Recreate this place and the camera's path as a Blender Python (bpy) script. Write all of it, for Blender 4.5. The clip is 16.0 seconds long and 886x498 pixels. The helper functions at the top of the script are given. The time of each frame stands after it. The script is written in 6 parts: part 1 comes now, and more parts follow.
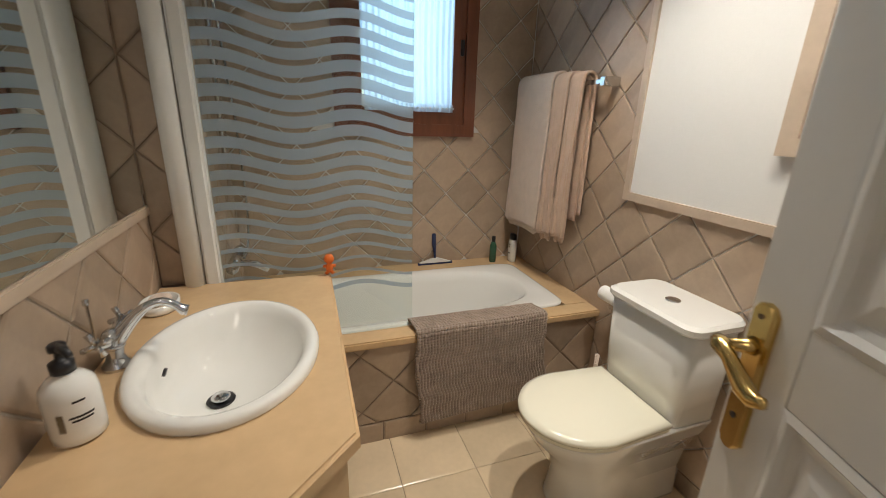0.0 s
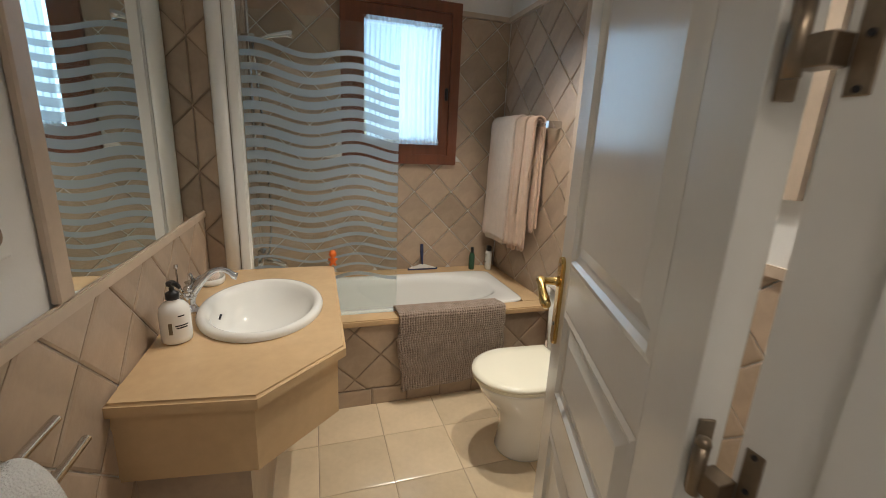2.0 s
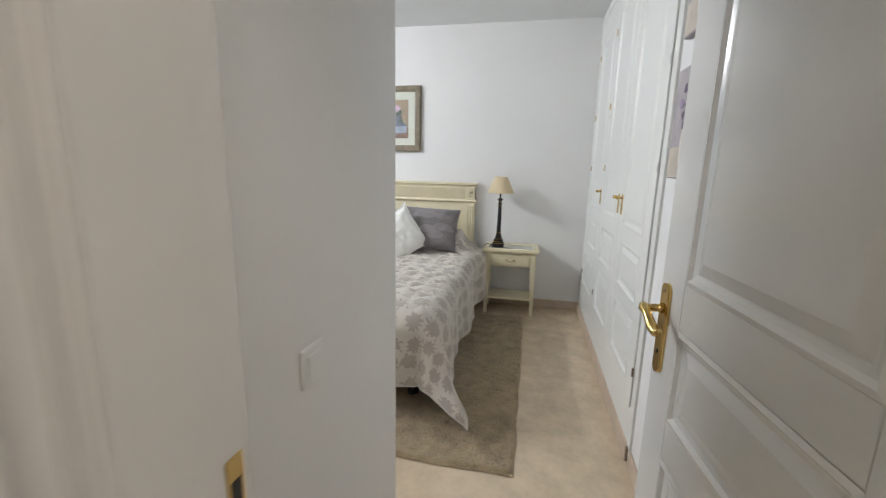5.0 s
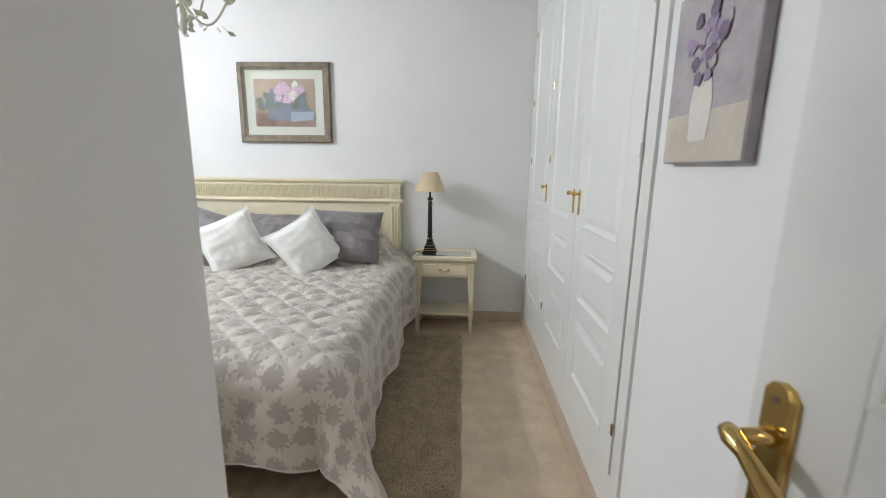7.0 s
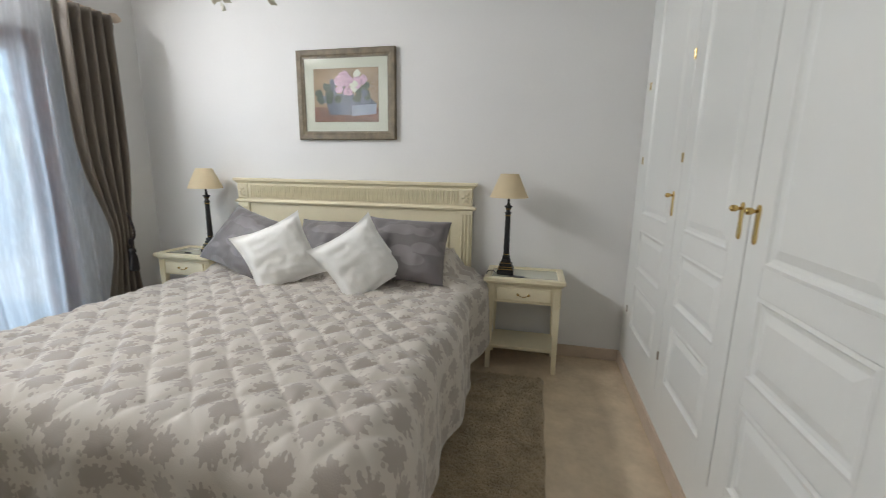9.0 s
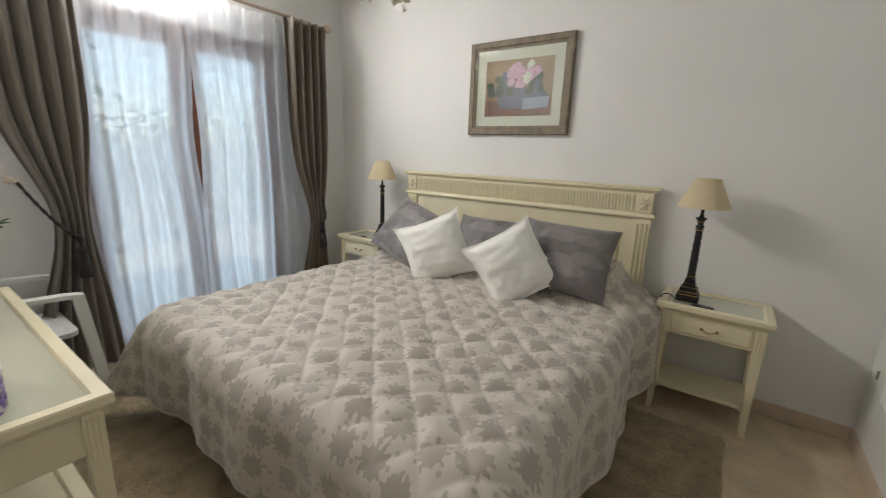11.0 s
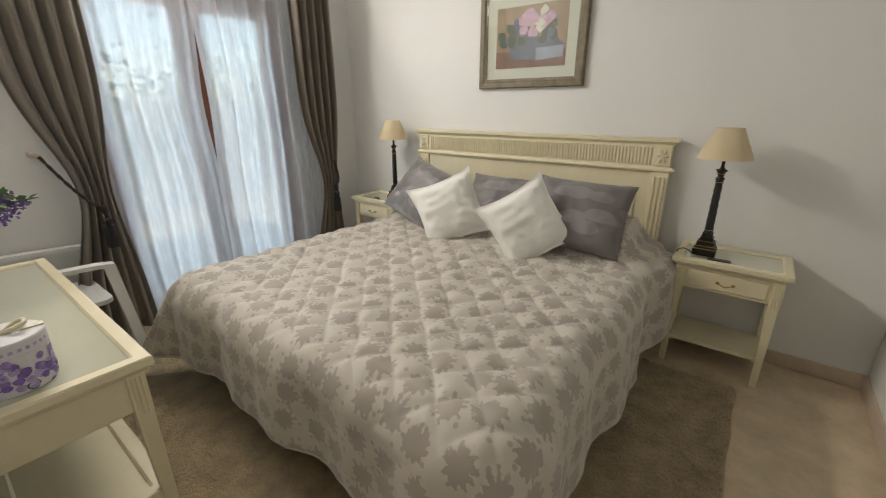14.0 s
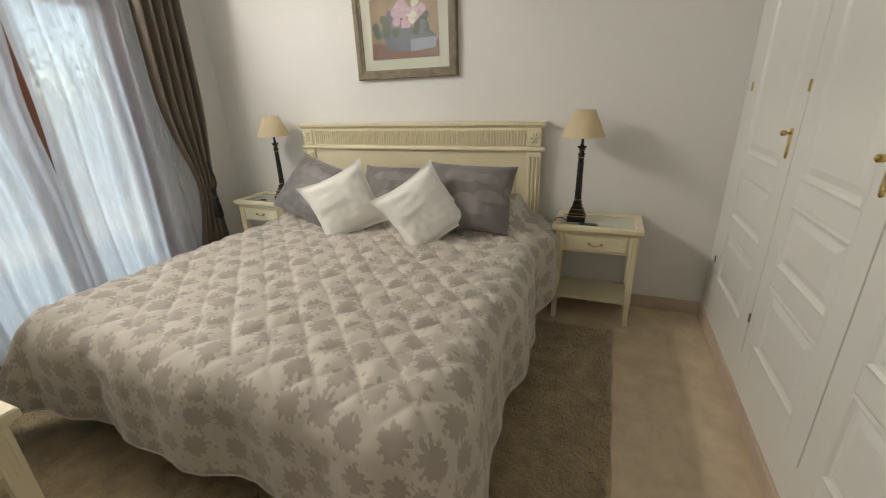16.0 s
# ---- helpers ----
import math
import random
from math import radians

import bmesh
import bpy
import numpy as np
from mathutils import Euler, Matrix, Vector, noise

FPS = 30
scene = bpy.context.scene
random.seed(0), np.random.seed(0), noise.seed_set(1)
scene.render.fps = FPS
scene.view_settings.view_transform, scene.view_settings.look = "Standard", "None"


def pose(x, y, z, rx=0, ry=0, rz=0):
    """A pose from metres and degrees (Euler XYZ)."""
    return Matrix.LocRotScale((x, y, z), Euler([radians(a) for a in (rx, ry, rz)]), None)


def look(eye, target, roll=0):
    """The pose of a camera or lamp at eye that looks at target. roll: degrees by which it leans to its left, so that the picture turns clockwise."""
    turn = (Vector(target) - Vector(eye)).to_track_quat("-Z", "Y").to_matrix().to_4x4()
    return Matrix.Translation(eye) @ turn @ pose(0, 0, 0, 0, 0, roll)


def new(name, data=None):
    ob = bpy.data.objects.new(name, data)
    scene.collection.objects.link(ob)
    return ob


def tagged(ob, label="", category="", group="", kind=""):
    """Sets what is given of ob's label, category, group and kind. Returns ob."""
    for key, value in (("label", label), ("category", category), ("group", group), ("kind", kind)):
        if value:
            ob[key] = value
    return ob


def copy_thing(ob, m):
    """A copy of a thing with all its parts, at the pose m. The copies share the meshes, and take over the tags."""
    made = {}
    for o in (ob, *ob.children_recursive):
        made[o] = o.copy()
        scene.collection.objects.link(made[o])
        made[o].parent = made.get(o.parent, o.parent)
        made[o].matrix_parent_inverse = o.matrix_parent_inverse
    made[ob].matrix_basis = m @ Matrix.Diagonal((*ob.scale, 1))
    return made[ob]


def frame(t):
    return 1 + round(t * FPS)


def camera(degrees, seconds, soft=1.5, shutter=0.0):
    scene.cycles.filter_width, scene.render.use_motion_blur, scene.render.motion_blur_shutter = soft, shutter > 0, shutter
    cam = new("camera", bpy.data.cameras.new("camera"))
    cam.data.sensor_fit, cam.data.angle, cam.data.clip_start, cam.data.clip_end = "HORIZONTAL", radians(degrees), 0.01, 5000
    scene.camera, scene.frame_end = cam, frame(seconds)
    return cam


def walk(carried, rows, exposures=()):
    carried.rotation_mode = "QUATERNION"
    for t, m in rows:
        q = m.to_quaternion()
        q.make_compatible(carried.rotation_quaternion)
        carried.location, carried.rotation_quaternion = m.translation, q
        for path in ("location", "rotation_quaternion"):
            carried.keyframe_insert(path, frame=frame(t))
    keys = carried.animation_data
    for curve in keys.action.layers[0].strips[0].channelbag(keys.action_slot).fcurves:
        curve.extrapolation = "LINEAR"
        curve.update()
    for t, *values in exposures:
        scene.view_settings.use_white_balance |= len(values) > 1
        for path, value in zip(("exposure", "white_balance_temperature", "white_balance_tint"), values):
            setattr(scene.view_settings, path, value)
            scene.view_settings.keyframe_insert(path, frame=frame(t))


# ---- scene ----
cam = camera(94.7, 16.0, soft=0.8, shutter=0.5)
EXPOSE = [(0, 0.08, 6400, 10), (3.0, 0.18, 6450, 10), (4.2, 0.45, 6400, 10), (5.0, 0.65, 6250, 10), (7.5, 0.55, 6250, 10), (9.0, 0.25, 6500, 10), (10.0, 0.0, 6800, 10), (13.0, 0.08, 7300, 10), (16.0, 0.05, 7600, 10)]
PATH = [
    (0, (0.328, 0.441, 1.373), (0.951, 2.241, 0.764), 1.8),
    (0.5, (0.312, 0.301, 1.376), (0.909, 2.122, 0.802), 1.9),
    (1, (0.302, 0.192, 1.388), (0.881, 2.032, 0.86), 2.2),
    (1.5, (0.324, 0.039, 1.393), (0.893, 1.887, 0.881), 2.5),
    (2, (0.317, -0.078, 1.409), (0.912, 1.766, 0.916), 2.6),
    (2.5, (0.223, -0.151, 1.424), (0.921, 1.663, 0.956), 2.6),
    (3, (0.147, -0.226, 1.402), (1.038, 1.512, 0.969), 2.3),
    (3.5, (0.191, -0.246, 1.392), (1.432, 1.257, 0.947), 2.5),
    (4, (0.295, -0.27, 1.389), (1.889, 0.859, 0.956), 2.2),
    (4.5, (0.428, -0.304, 1.381), (2.247, 0.423, 0.978), 1.6),
    (5, (0.609, -0.341, 1.395), (2.529, 0.063, 1.005), 1.3),
    (7.5, (1.387, -0.313, 1.353), (3.346, -0.222, 0.963), 0.7),
    (8, (1.537, -0.293, 1.357), (3.49, -0.13, 0.956), 0.7),
    (8.5, (1.711, -0.276, 1.382), (3.65, 0.007, 0.983), 0.7),
    (9, (1.825, -0.227, 1.356), (3.74, 0.199, 0.967), 0.9),
    (9.5, (1.897, -0.209, 1.386), (3.76, 0.399, 0.992), 1.0),
    (10, (1.963, -0.192, 1.388), (3.754, 0.612, 1.006), 1.6),
    (12.5, (2.008, -0.204, 1.426), (3.378, 1.137, 0.855), 0.9),
    (13, (2.007, -0.206, 1.426), (3.396, 1.095, 0.814), 0.5),
    (13.5, (2.003, -0.207, 1.425), (3.435, 1.031, 0.781), 0.2),
    (14, (1.995, -0.208, 1.425), (3.494, 0.943, 0.77), -0.1),
    (14.5, (1.991, -0.213, 1.424), (3.555, 0.842, 0.76), -0.7),
    (15, (1.979, -0.21, 1.431), (3.614, 0.724, 0.756), -1.2),
    (15.5, (1.957, -0.209, 1.431), (3.646, 0.611, 0.743), -1.7),
    (16, (1.933, -0.213, 1.43), (3.665, 0.498, 0.727), -2.1),
]
walk(cam, [(t, look(eye, target, roll)) for t, eye, target, roll in PATH], EXPOSE)

# ---- light ----
world = bpy.data.worlds.new("sky_world")
scene.world = world
world.use_nodes = True
wn = world.node_tree
sky = wn.nodes.new("ShaderNodeTexSky")
sky.sky_type, sky.sun_disc = "NISHITA", False
sky.sun_elevation, sky.sun_rotation = radians(48), radians(200)
wn.links.new(sky.outputs[0], wn.nodes["Background"].inputs[0])
wn.nodes["Background"].inputs[1].default_value = 0.15


def lamp(name, kind, m, energy, color, **kw):
    d = bpy.data.lights.new(name, kind)
    d.energy, d.color = energy, color
    if kind == "AREA":
        d.shape, d.size, d.size_y = "RECTANGLE", kw.get("sx", 1), kw.get("sy", 1)
    if kind == "SUN":
        d.angle = radians(kw.get("angle", 0.5))
    if kind in ("POINT", "SPOT"):
        d.shadow_soft_size = kw.get("r", 0.03)
    if kind == "SPOT":
        d.spot_size, d.spot_blend = radians(kw.get("cone", 100)), 0.6
    ob = new(name, d)
    ob.matrix_world = m
    return ob


lamp("sun", "SUN", look((0, -6, 8), (0.0, 0.0, 0.0)), 3.0, (1.0, 0.95, 0.86))
# fill lamp in an unseen slot added above the curtain rod, brightening the bedroom
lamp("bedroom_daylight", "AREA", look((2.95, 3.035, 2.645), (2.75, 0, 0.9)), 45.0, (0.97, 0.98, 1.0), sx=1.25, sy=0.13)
# daylight in the opening of the bedroom's glazed door and of the bathroom window
lamp("bedroom_pane_light", "AREA", look((3.475, 3.2, 1.1), (3.475, 0, 1.1)), 16.0, (0.66, 0.84, 1.0), sx=1.3, sy=2.0)
lamp("bath_daylight", "AREA", look((0.9, 2.93, 1.78), (0.9, 0, 1.5)), 5.0, (0.5, 0.76, 1.0), sx=0.6, sy=0.85)
SPOTS = [(0.22, 0.85), (0.22, 1.4), (1.22, 1.1), (1.0, 1.65)]
for sx_, sy_ in SPOTS:
    lamp("downlight_lamp", "SPOT", look((sx_, sy_, 2.49), (sx_ + 0.001, sy_, 0)), 2.0 if sx_ < 0.5 else 70.0, (1.0, 0.92, 0.80), r=0.03, cone=108)
# unseen area lamp added for the hall's warm light; no fixture is built
lamp("hall_lamp", "AREA", look((0.12, -0.82, 2.6), (0.12, -0.819, 0)), 5.5, (1.0, 0.88, 0.75), sx=0.5, sy=0.6)


# ---- materials ----
def mat(name, color, rough=0.5, metal=0.0, var=0.12, scale=6.0, fine=80.0, bump=0.0, bscale=None, coat=0.0, rand=0.0, spec=0.5, sheen=0.0, stretch=None, trans=0.0):
    """Principled surface: base colour broken up by two scales of noise, with fine relief."""
    m = bpy.data.materials.new(name)
    m.use_nodes = True
    nt = m.node_tree
    n, l = nt.nodes, nt.links
    b = n["Principled BSDF"]
    b.inputs["Roughness"].default_value, b.inputs["Metallic"].default_value = rough, metal
    b.inputs["Coat Weight"].default_value = coat
    b.inputs["Specular IOR Level"].default_value = spec
    b.inputs["Sheen Weight"].default_value = sheen
    co = n.new("ShaderNodeTexCoord")
    mp = n.new("ShaderNodeMapping")
    l.new(co.outputs["Object"], mp.inputs[0])
    if stretch:
        mp.inputs["Scale"].default_value = stretch
    a = n.new("ShaderNodeTexNoise")
    a.inputs["Scale"].default_value, a.inputs["Detail"].default_value = scale, 6
    f = n.new("ShaderNodeTexNoise")
    f.inputs["Scale"].default_value, f.inputs["Detail"].default_value = fine, 4
    for q in (a, f):
        l.new(mp.outputs[0], q.inputs["Vector"])
    add = n.new("ShaderNodeMath")
    add.operation = "MULTIPLY_ADD"
    l.new(f.outputs[0], add.inputs[0])
    add.inputs[1].default_value = 0.35
    l.new(a.outputs[0], add.inputs[2])
    last = add.outputs[0]
    if rand:
        oi = n.new("ShaderNodeObjectInfo")
        r = n.new("ShaderNodeMath")
        r.operation = "MULTIPLY_ADD"
        l.new(oi.outputs["Random"], r.inputs[0])
        r.inputs[1].default_value = rand
        l.new(last, r.inputs[2])
        last = r.outputs[0]
    ramp = n.new("ShaderNodeMapRange")
    ramp.inputs["From Min"].default_value, ramp.inputs["From Max"].default_value = 0.35, 1.0 + rand
    ramp.inputs["To Min"].default_value, ramp.inputs["To Max"].default_value = 1 - var, 1 + var
    l.new(last, ramp.inputs[0])
    mul = n.new("ShaderNodeVectorMath")
    mul.operation = "SCALE"
    mul.inputs[0].default_value = color
    l.new(ramp.outputs[0], mul.inputs["Scale"])
    l.new(mul.outputs[0], b.inputs["Base Color"])
    if bump:
        bn = n.new("ShaderNodeBump")
        bn.inputs["Strength"].default_value, bn.inputs["Distance"].default_value = bump, 0.01
        src = f
        if bscale:
            src = n.new("ShaderNodeTexNoise")
            src.inputs["Scale"].default_value, src.inputs["Detail"].default_value = bscale, 3
            l.new(mp.outputs[0], src.inputs["Vector"])
        l.new(src.outputs[0], bn.inputs["Height"])
        l.new(bn.outputs[0], b.inputs["Normal"])
    if trans:
        t = n.new("ShaderNodeBsdfTranslucent")
        l.new(mul.outputs[0], t.inputs[0])
        mx = n.new("ShaderNodeMixShader")
        mx.inputs[0].default_value = trans
        l.new(b.outputs[0], mx.inputs[1])
        l.new(t.outputs[0], mx.inputs[2])
        l.new(mx.outputs[0], n["Material Output"].inputs[0])
    return m


def sheer(name, color, clear, trans=0.6, scale=30.0, lace=False):
    """Thin cloth: partly clear, partly translucent."""
    m = bpy.data.materials.new(name)
    m.use_nodes = True
    n, l = m.node_tree.nodes, m.node_tree.links
    d, t, c = n["Principled BSDF"], n.new("ShaderNodeBsdfTranslucent"), n.new("ShaderNodeBsdfTransparent")
    d.inputs["Base Color"].default_value, d.inputs["Roughness"].default_value = (*color, 1), 0.9
    t.inputs[0].default_value = (*color, 1)
    mx, my = n.new("ShaderNodeMixShader"), n.new("ShaderNodeMixShader")
    mx.inputs[0].default_value = trans
    l.new(d.outputs[0], mx.inputs[1])
    l.new(t.outputs[0], mx.inputs[2])
    my.inputs[0].default_value = clear
    if lace:
        co, mp, no, mr = n.new("ShaderNodeTexCoord"), n.new("ShaderNodeMapping"), n.new("ShaderNodeTexNoise"), n.new("ShaderNodeMapRange")
        mp.inputs["Scale"].default_value = (1.6, 1.6, 0.2)
        no.inputs["Scale"].default_value, no.inputs["Detail"].default_value = scale, 3
        mr.inputs["From Min"].default_value, mr.inputs["From Max"].default_value = 0.5, 0.58
        mr.inputs["To Min"].default_value, mr.inputs["To Max"].default_value = clear, clear * 0.86
        l.new(co.outputs["Object"], mp.inputs[0])
        l.new(mp.outputs[0], no.inputs["Vector"])
        l.new(no.outputs[0], mr.inputs[0])
        l.new(mr.outputs[0], my.inputs[0])
    l.new(mx.outputs[0], my.inputs[1])
    l.new(c.outputs[0], my.inputs[2])
    l.new(my.outputs[0], n["Material Output"].inputs[0])
    return m


def glass(name, color=(0.95, 0.98, 0.97), rough=0.0, thin=True):
    m = bpy.data.materials.new(name)
    m.use_nodes = True
    n, l = m.node_tree.nodes, m.node_tree.links
    b = n["Principled BSDF"]
    b.inputs["Base Color"].default_value, b.inputs["Roughness"].default_value = (*color, 1), rough
    if not thin:
        b.inputs["Transmission Weight"].default_value, b.inputs["IOR"].default_value = 1, 1.45
        return m
    g, c, mx, fr = n.new("ShaderNodeBsdfGlossy"), n.new("ShaderNodeBsdfTransparent"), n.new("ShaderNodeMixShader"), n.new("ShaderNodeLayerWeight")
    c.inputs[0].default_value, g.inputs["Roughness"].default_value = (*color, 1), 0.02
    pw, ad = n.new("ShaderNodeMath"), n.new("ShaderNodeMath")
    pw.operation, ad.operation = "POWER", "MULTIPLY_ADD"
    pw.inputs[1].default_value, ad.inputs[1].default_value, ad.inputs[2].default_value = 4.0, 0.6, 0.05
    l.new(fr.outputs["Facing"], pw.inputs[0])
    l.new(pw.outputs[0], ad.inputs[0])
    l.new(ad.outputs[0], mx.inputs[0])
    l.new(c.outputs[0], mx.inputs[1])
    l.new(g.outputs[0], mx.inputs[2])
    l.new(mx.outputs[0], n["Material Output"].inputs[0])
    return m


def glow(name, color, strength):
    m = bpy.data.materials.new(name)
    m.use_nodes = True
    b = m.node_tree.nodes["Principled BSDF"]
    b.inputs["Emission Color"].default_value, b.inputs["Emission Strength"].default_value = (*color, 1), strength
    return m


M_WALL = mat("white_wall_paint", (0.78, 0.77, 0.75), 0.75, var=0.03, scale=2, fine=60, bump=0.06, bscale=160)
M_WARDPAINT = mat("white_lacquer", (0.77, 0.77, 0.73), 0.32, var=0.02, scale=3, fine=50, bump=0.03, bscale=60)
M_DOOR = mat("door_lacquer", (0.74, 0.73, 0.70), 0.22, var=0.025, scale=3, fine=50, bump=0.03, bscale=50, coat=0.2)
M_CEIL = mat("ceiling_paint", (0.8, 0.8, 0.79), 0.85, var=0.02, scale=2, bump=0.05, bscale=120)
M_TILE = mat("beige_stone_tile", (0.42, 0.32, 0.235), 0.32, var=0.3, scale=9, fine=60, bump=0.12, bscale=25, rand=0.5)
M_GROUT = mat("grout", (0.30, 0.225, 0.17), 0.85, var=0.2, scale=20, bump=0.2)
M_FTILE = mat("cream_marble_floor_tile", (0.66, 0.53, 0.36), 0.2, var=0.24, scale=5, fine=40, bump=0.06, bscale=18, rand=0.9)
M_MARBLE = mat("warm_beige_marble", (0.62, 0.43, 0.24), 0.24, var=0.14, scale=4, fine=35, bump=0.03, bscale=20)
M_TRIM = mat("pale_marble_trim", (0.55, 0.44, 0.34), 0.35, var=0.12, scale=8, fine=50)
M_FLOOR = mat("polished_cream_stone", (0.60, 0.485, 0.345), 0.15, var=0.2, scale=7, fine=30, bump=0.02, bscale=12)
M_CERAMIC = mat("white_ceramic", (0.83, 0.82, 0.78), 0.06, var=0.01, coat=0.5)
M_SEAT = mat("cream_toilet_plastic", (0.82, 0.785, 0.64), 0.16, var=0.01, coat=0.2)
M_CHROME = mat("chrome", (0.62, 0.63, 0.65), 0.06, metal=1.0, var=0.03)
M_BRASS = mat("polished_brass", (0.64, 0.45, 0.17), 0.18, metal=1.0, var=0.1, scale=30)
M_BRONZE = mat("tarnished_hinge_metal", (0.27, 0.215, 0.16), 0.35, metal=1.0, var=0.2, scale=40)
M_CREAM = mat("cream_painted_wood", (0.76, 0.68, 0.48), 0.38, var=0.06, scale=6, fine=70, bump=0.05, bscale=40)
M_WOOD = mat("reddish_brown_window_wood", (0.17, 0.05, 0.02), 0.35, var=0.3, scale=5, fine=60, bump=0.08, stretch=(6, 6, 0.6))
M_FRAME = mat("rustic_grey_brown_frame_wood", (0.20, 0.16, 0.105), 0.55, var=0.45, scale=18, fine=90, bump=0.25)
M_TOWEL = mat("pale_pink_terry", (0.74, 0.60, 0.49), 0.95, var=0.08, scale=20, fine=250, bump=0.7, bscale=260, sheen=0.3)
M_TOWEL2 = mat("peach_terry", (0.66, 0.47, 0.34), 0.95, var=0.1, scale=20, fine=250, bump=0.7, bscale=260, sheen=0.3)
M_WTOWEL = mat("white_terry", (0.8, 0.79, 0.76), 0.95, var=0.05, scale=20, fine=250, bump=0.8, bscale=260, sheen=0.3)
M_BMAT = mat("taupe_chenille", (0.30, 0.225, 0.175), 0.95, var=0.3, scale=30, fine=200, bump=0.4, sheen=0.3)
M_RUG = mat("taupe_shag_pile", (0.42, 0.325, 0.195), 1.0, var=0.4, scale=12, fine=220, bump=1.0, bscale=170, sheen=0.3)
M_GREY = mat("grey_satin_fabric", (0.16, 0.145, 0.145), 0.5, var=0.75, scale=5, fine=120, bump=0.12, sheen=0.5)
M_WHITEC = mat("white_cotton", (0.88, 0.87, 0.83), 0.85, var=0.04, scale=10, fine=200, bump=0.45, bscale=14, sheen=0.2)
M_DRAPE = mat("taupe_satin_drape", (0.155, 0.125, 0.095), 0.5, var=0.12, scale=8, fine=150, bump=0.08, sheen=0.5, trans=0.06)
M_BLACK = mat("black_satin", (0.012, 0.011, 0.012), 0.4, var=0.3, scale=30, fine=150)
M_ROPE = mat("black_rope", (0.02, 0.017, 0.017), 0.8, var=0.4, scale=60, bump=0.5)
M_SHADE = mat("cream_lamp_shade", (0.84, 0.72, 0.50), 0.8, var=0.04, scale=12, fine=200, bump=0.1, trans=0.35)
M_PLASTIC = mat("white_plastic", (0.78, 0.78, 0.76), 0.35, var=0.03)
M_GLASS = glass("clear_glass")
M_PANE = glass("window_glass", (0.97, 0.98, 0.98))
M_BOTTLE = glass("bottle_glass", (0.9, 0.95, 0.93), 0.0, False)
M_TABLEGLASS = mat("glass_over_cream_wood", (0.60, 0.60, 0.47), 0.05, var=0.04, scale=4, coat=1.0)
M_FROST = sheer("frosted_band", (0.50, 0.61, 0.70), 0.28, 0.55)
M_SHEER = sheer("lace_sheer", (0.86, 0.89, 0.94), 0.40, 0.78, scale=45.0, lace=True)
M_BSHEER = sheer("bath_curtain_cloth", (0.82, 0.9, 0.96), 0.12, 0.8)
M_MIRROR = mat("mirror_silver", (0.86, 0.89, 0.88), 0.0, metal=1.0, var=0.0)
M_LEAF = mat("green_leaf", (0.085, 0.15, 0.06), 0.5, var=0.4, scale=20, trans=0.25)
M_PURPLE = mat("purple_petal", (0.22, 0.13, 0.42), 0.7, var=0.4, scale=40, trans=0.2)
M_ORANGE = mat("orange_rubber", (0.75, 0.16, 0.02), 0.5)
# also colours in the shade of drain, overflow, keyhole and strike plate holes
M_DARK = mat("dark_plastic_and_hole_shade", (0.015, 0.015, 0.018), 0.35)
M_GROUND = mat("terrace_ground", (0.42, 0.38, 0.31), 0.8, var=0.3, scale=1.5, bump=0.2)
M_NAVY = mat("navy_rubber", (0.02, 0.03, 0.09), 0.5)
M_GREENB = mat("green_bottle", (0.03, 0.09, 0.05), 0.15, coat=0.4)
M_LAMPGLOW = glow("lamp_glow", (1.0, 0.8, 0.55), 12.0)


# ---- mesh helpers ----
def put(name, bm, material, smooth=False):
    me = bpy.data.meshes.new(name)
    bmesh.ops.recalc_face_normals(bm, faces=bm.faces)
    bm.to_mesh(me)
    bm.free()
    me.materials.append(material)
    if smooth:
        for p in me.polygons:
            p.use_smooth = True
    return new(name, me)


def part(name, bm, material, parent, label="", smooth=False):
    ob = put(name, bm, material, smooth)
    ob.parent = parent
    if label:
        tagged(ob, label)
    return ob


def thing(name, label, category, group="", kind="", at=None):
    ob = new(name)
    ob.empty_display_size = 0.1
    if at:
        ob.matrix_basis = at
    return tagged(ob, label, category, group, kind)


def box(x0, x1, y0, y1, z0, z1, bev=0.0, seg=1, bm=None):
    own = bm is None
    bm = bm or bmesh.new()
    g = bmesh.ops.create_cube(bm, size=1)
    bmesh.ops.scale(bm, vec=(x1 - x0, y1 - y0, z1 - z0), verts=g["verts"])
    bmesh.ops.translate(bm, vec=((x0 + x1) / 2, (y0 + y1) / 2, (z0 + z1) / 2), verts=g["verts"])
    if bev and own:
        bmesh.ops.bevel(bm, geom=bm.edges[:], offset=bev, segments=seg, affect="EDGES")
    return bm


def loft(rings, close=True, cap0=True, cap1=True, bm=None):
    bm = bm or bmesh.new()
    vs = [[bm.verts.new(p) for p in r] for r in rings]
    n = len(rings[0])
    for a, b in zip(vs, vs[1:]):
        for i in range(n if close else n - 1):
            j = (i + 1) % n
            bm.faces.new((a[i], a[j], b[j], b[i]))
    if cap0:
        bm.faces.new(vs[0])
    if cap1:
        bm.faces.new(vs[-1])
    return bm


def oval(cx, cy, a, b, z, n=40, k=2.0, m=None):
    out = []
    for i in range(n):
        t = 2 * math.pi * i / n
        c, s = math.cos(t), math.sin(t)
        out.append((cx + a * math.copysign(abs(c) ** (2 / k), c), cy + b * math.copysign(abs(s) ** (2 / k), s), z))
    return out


def lathe(profile, n=28, cx=0.0, cy=0.0, bm=None):
    return loft([oval(cx, cy, max(r, 0.0004), max(r, 0.0004), z, n) for r, z in profile], bm=bm)


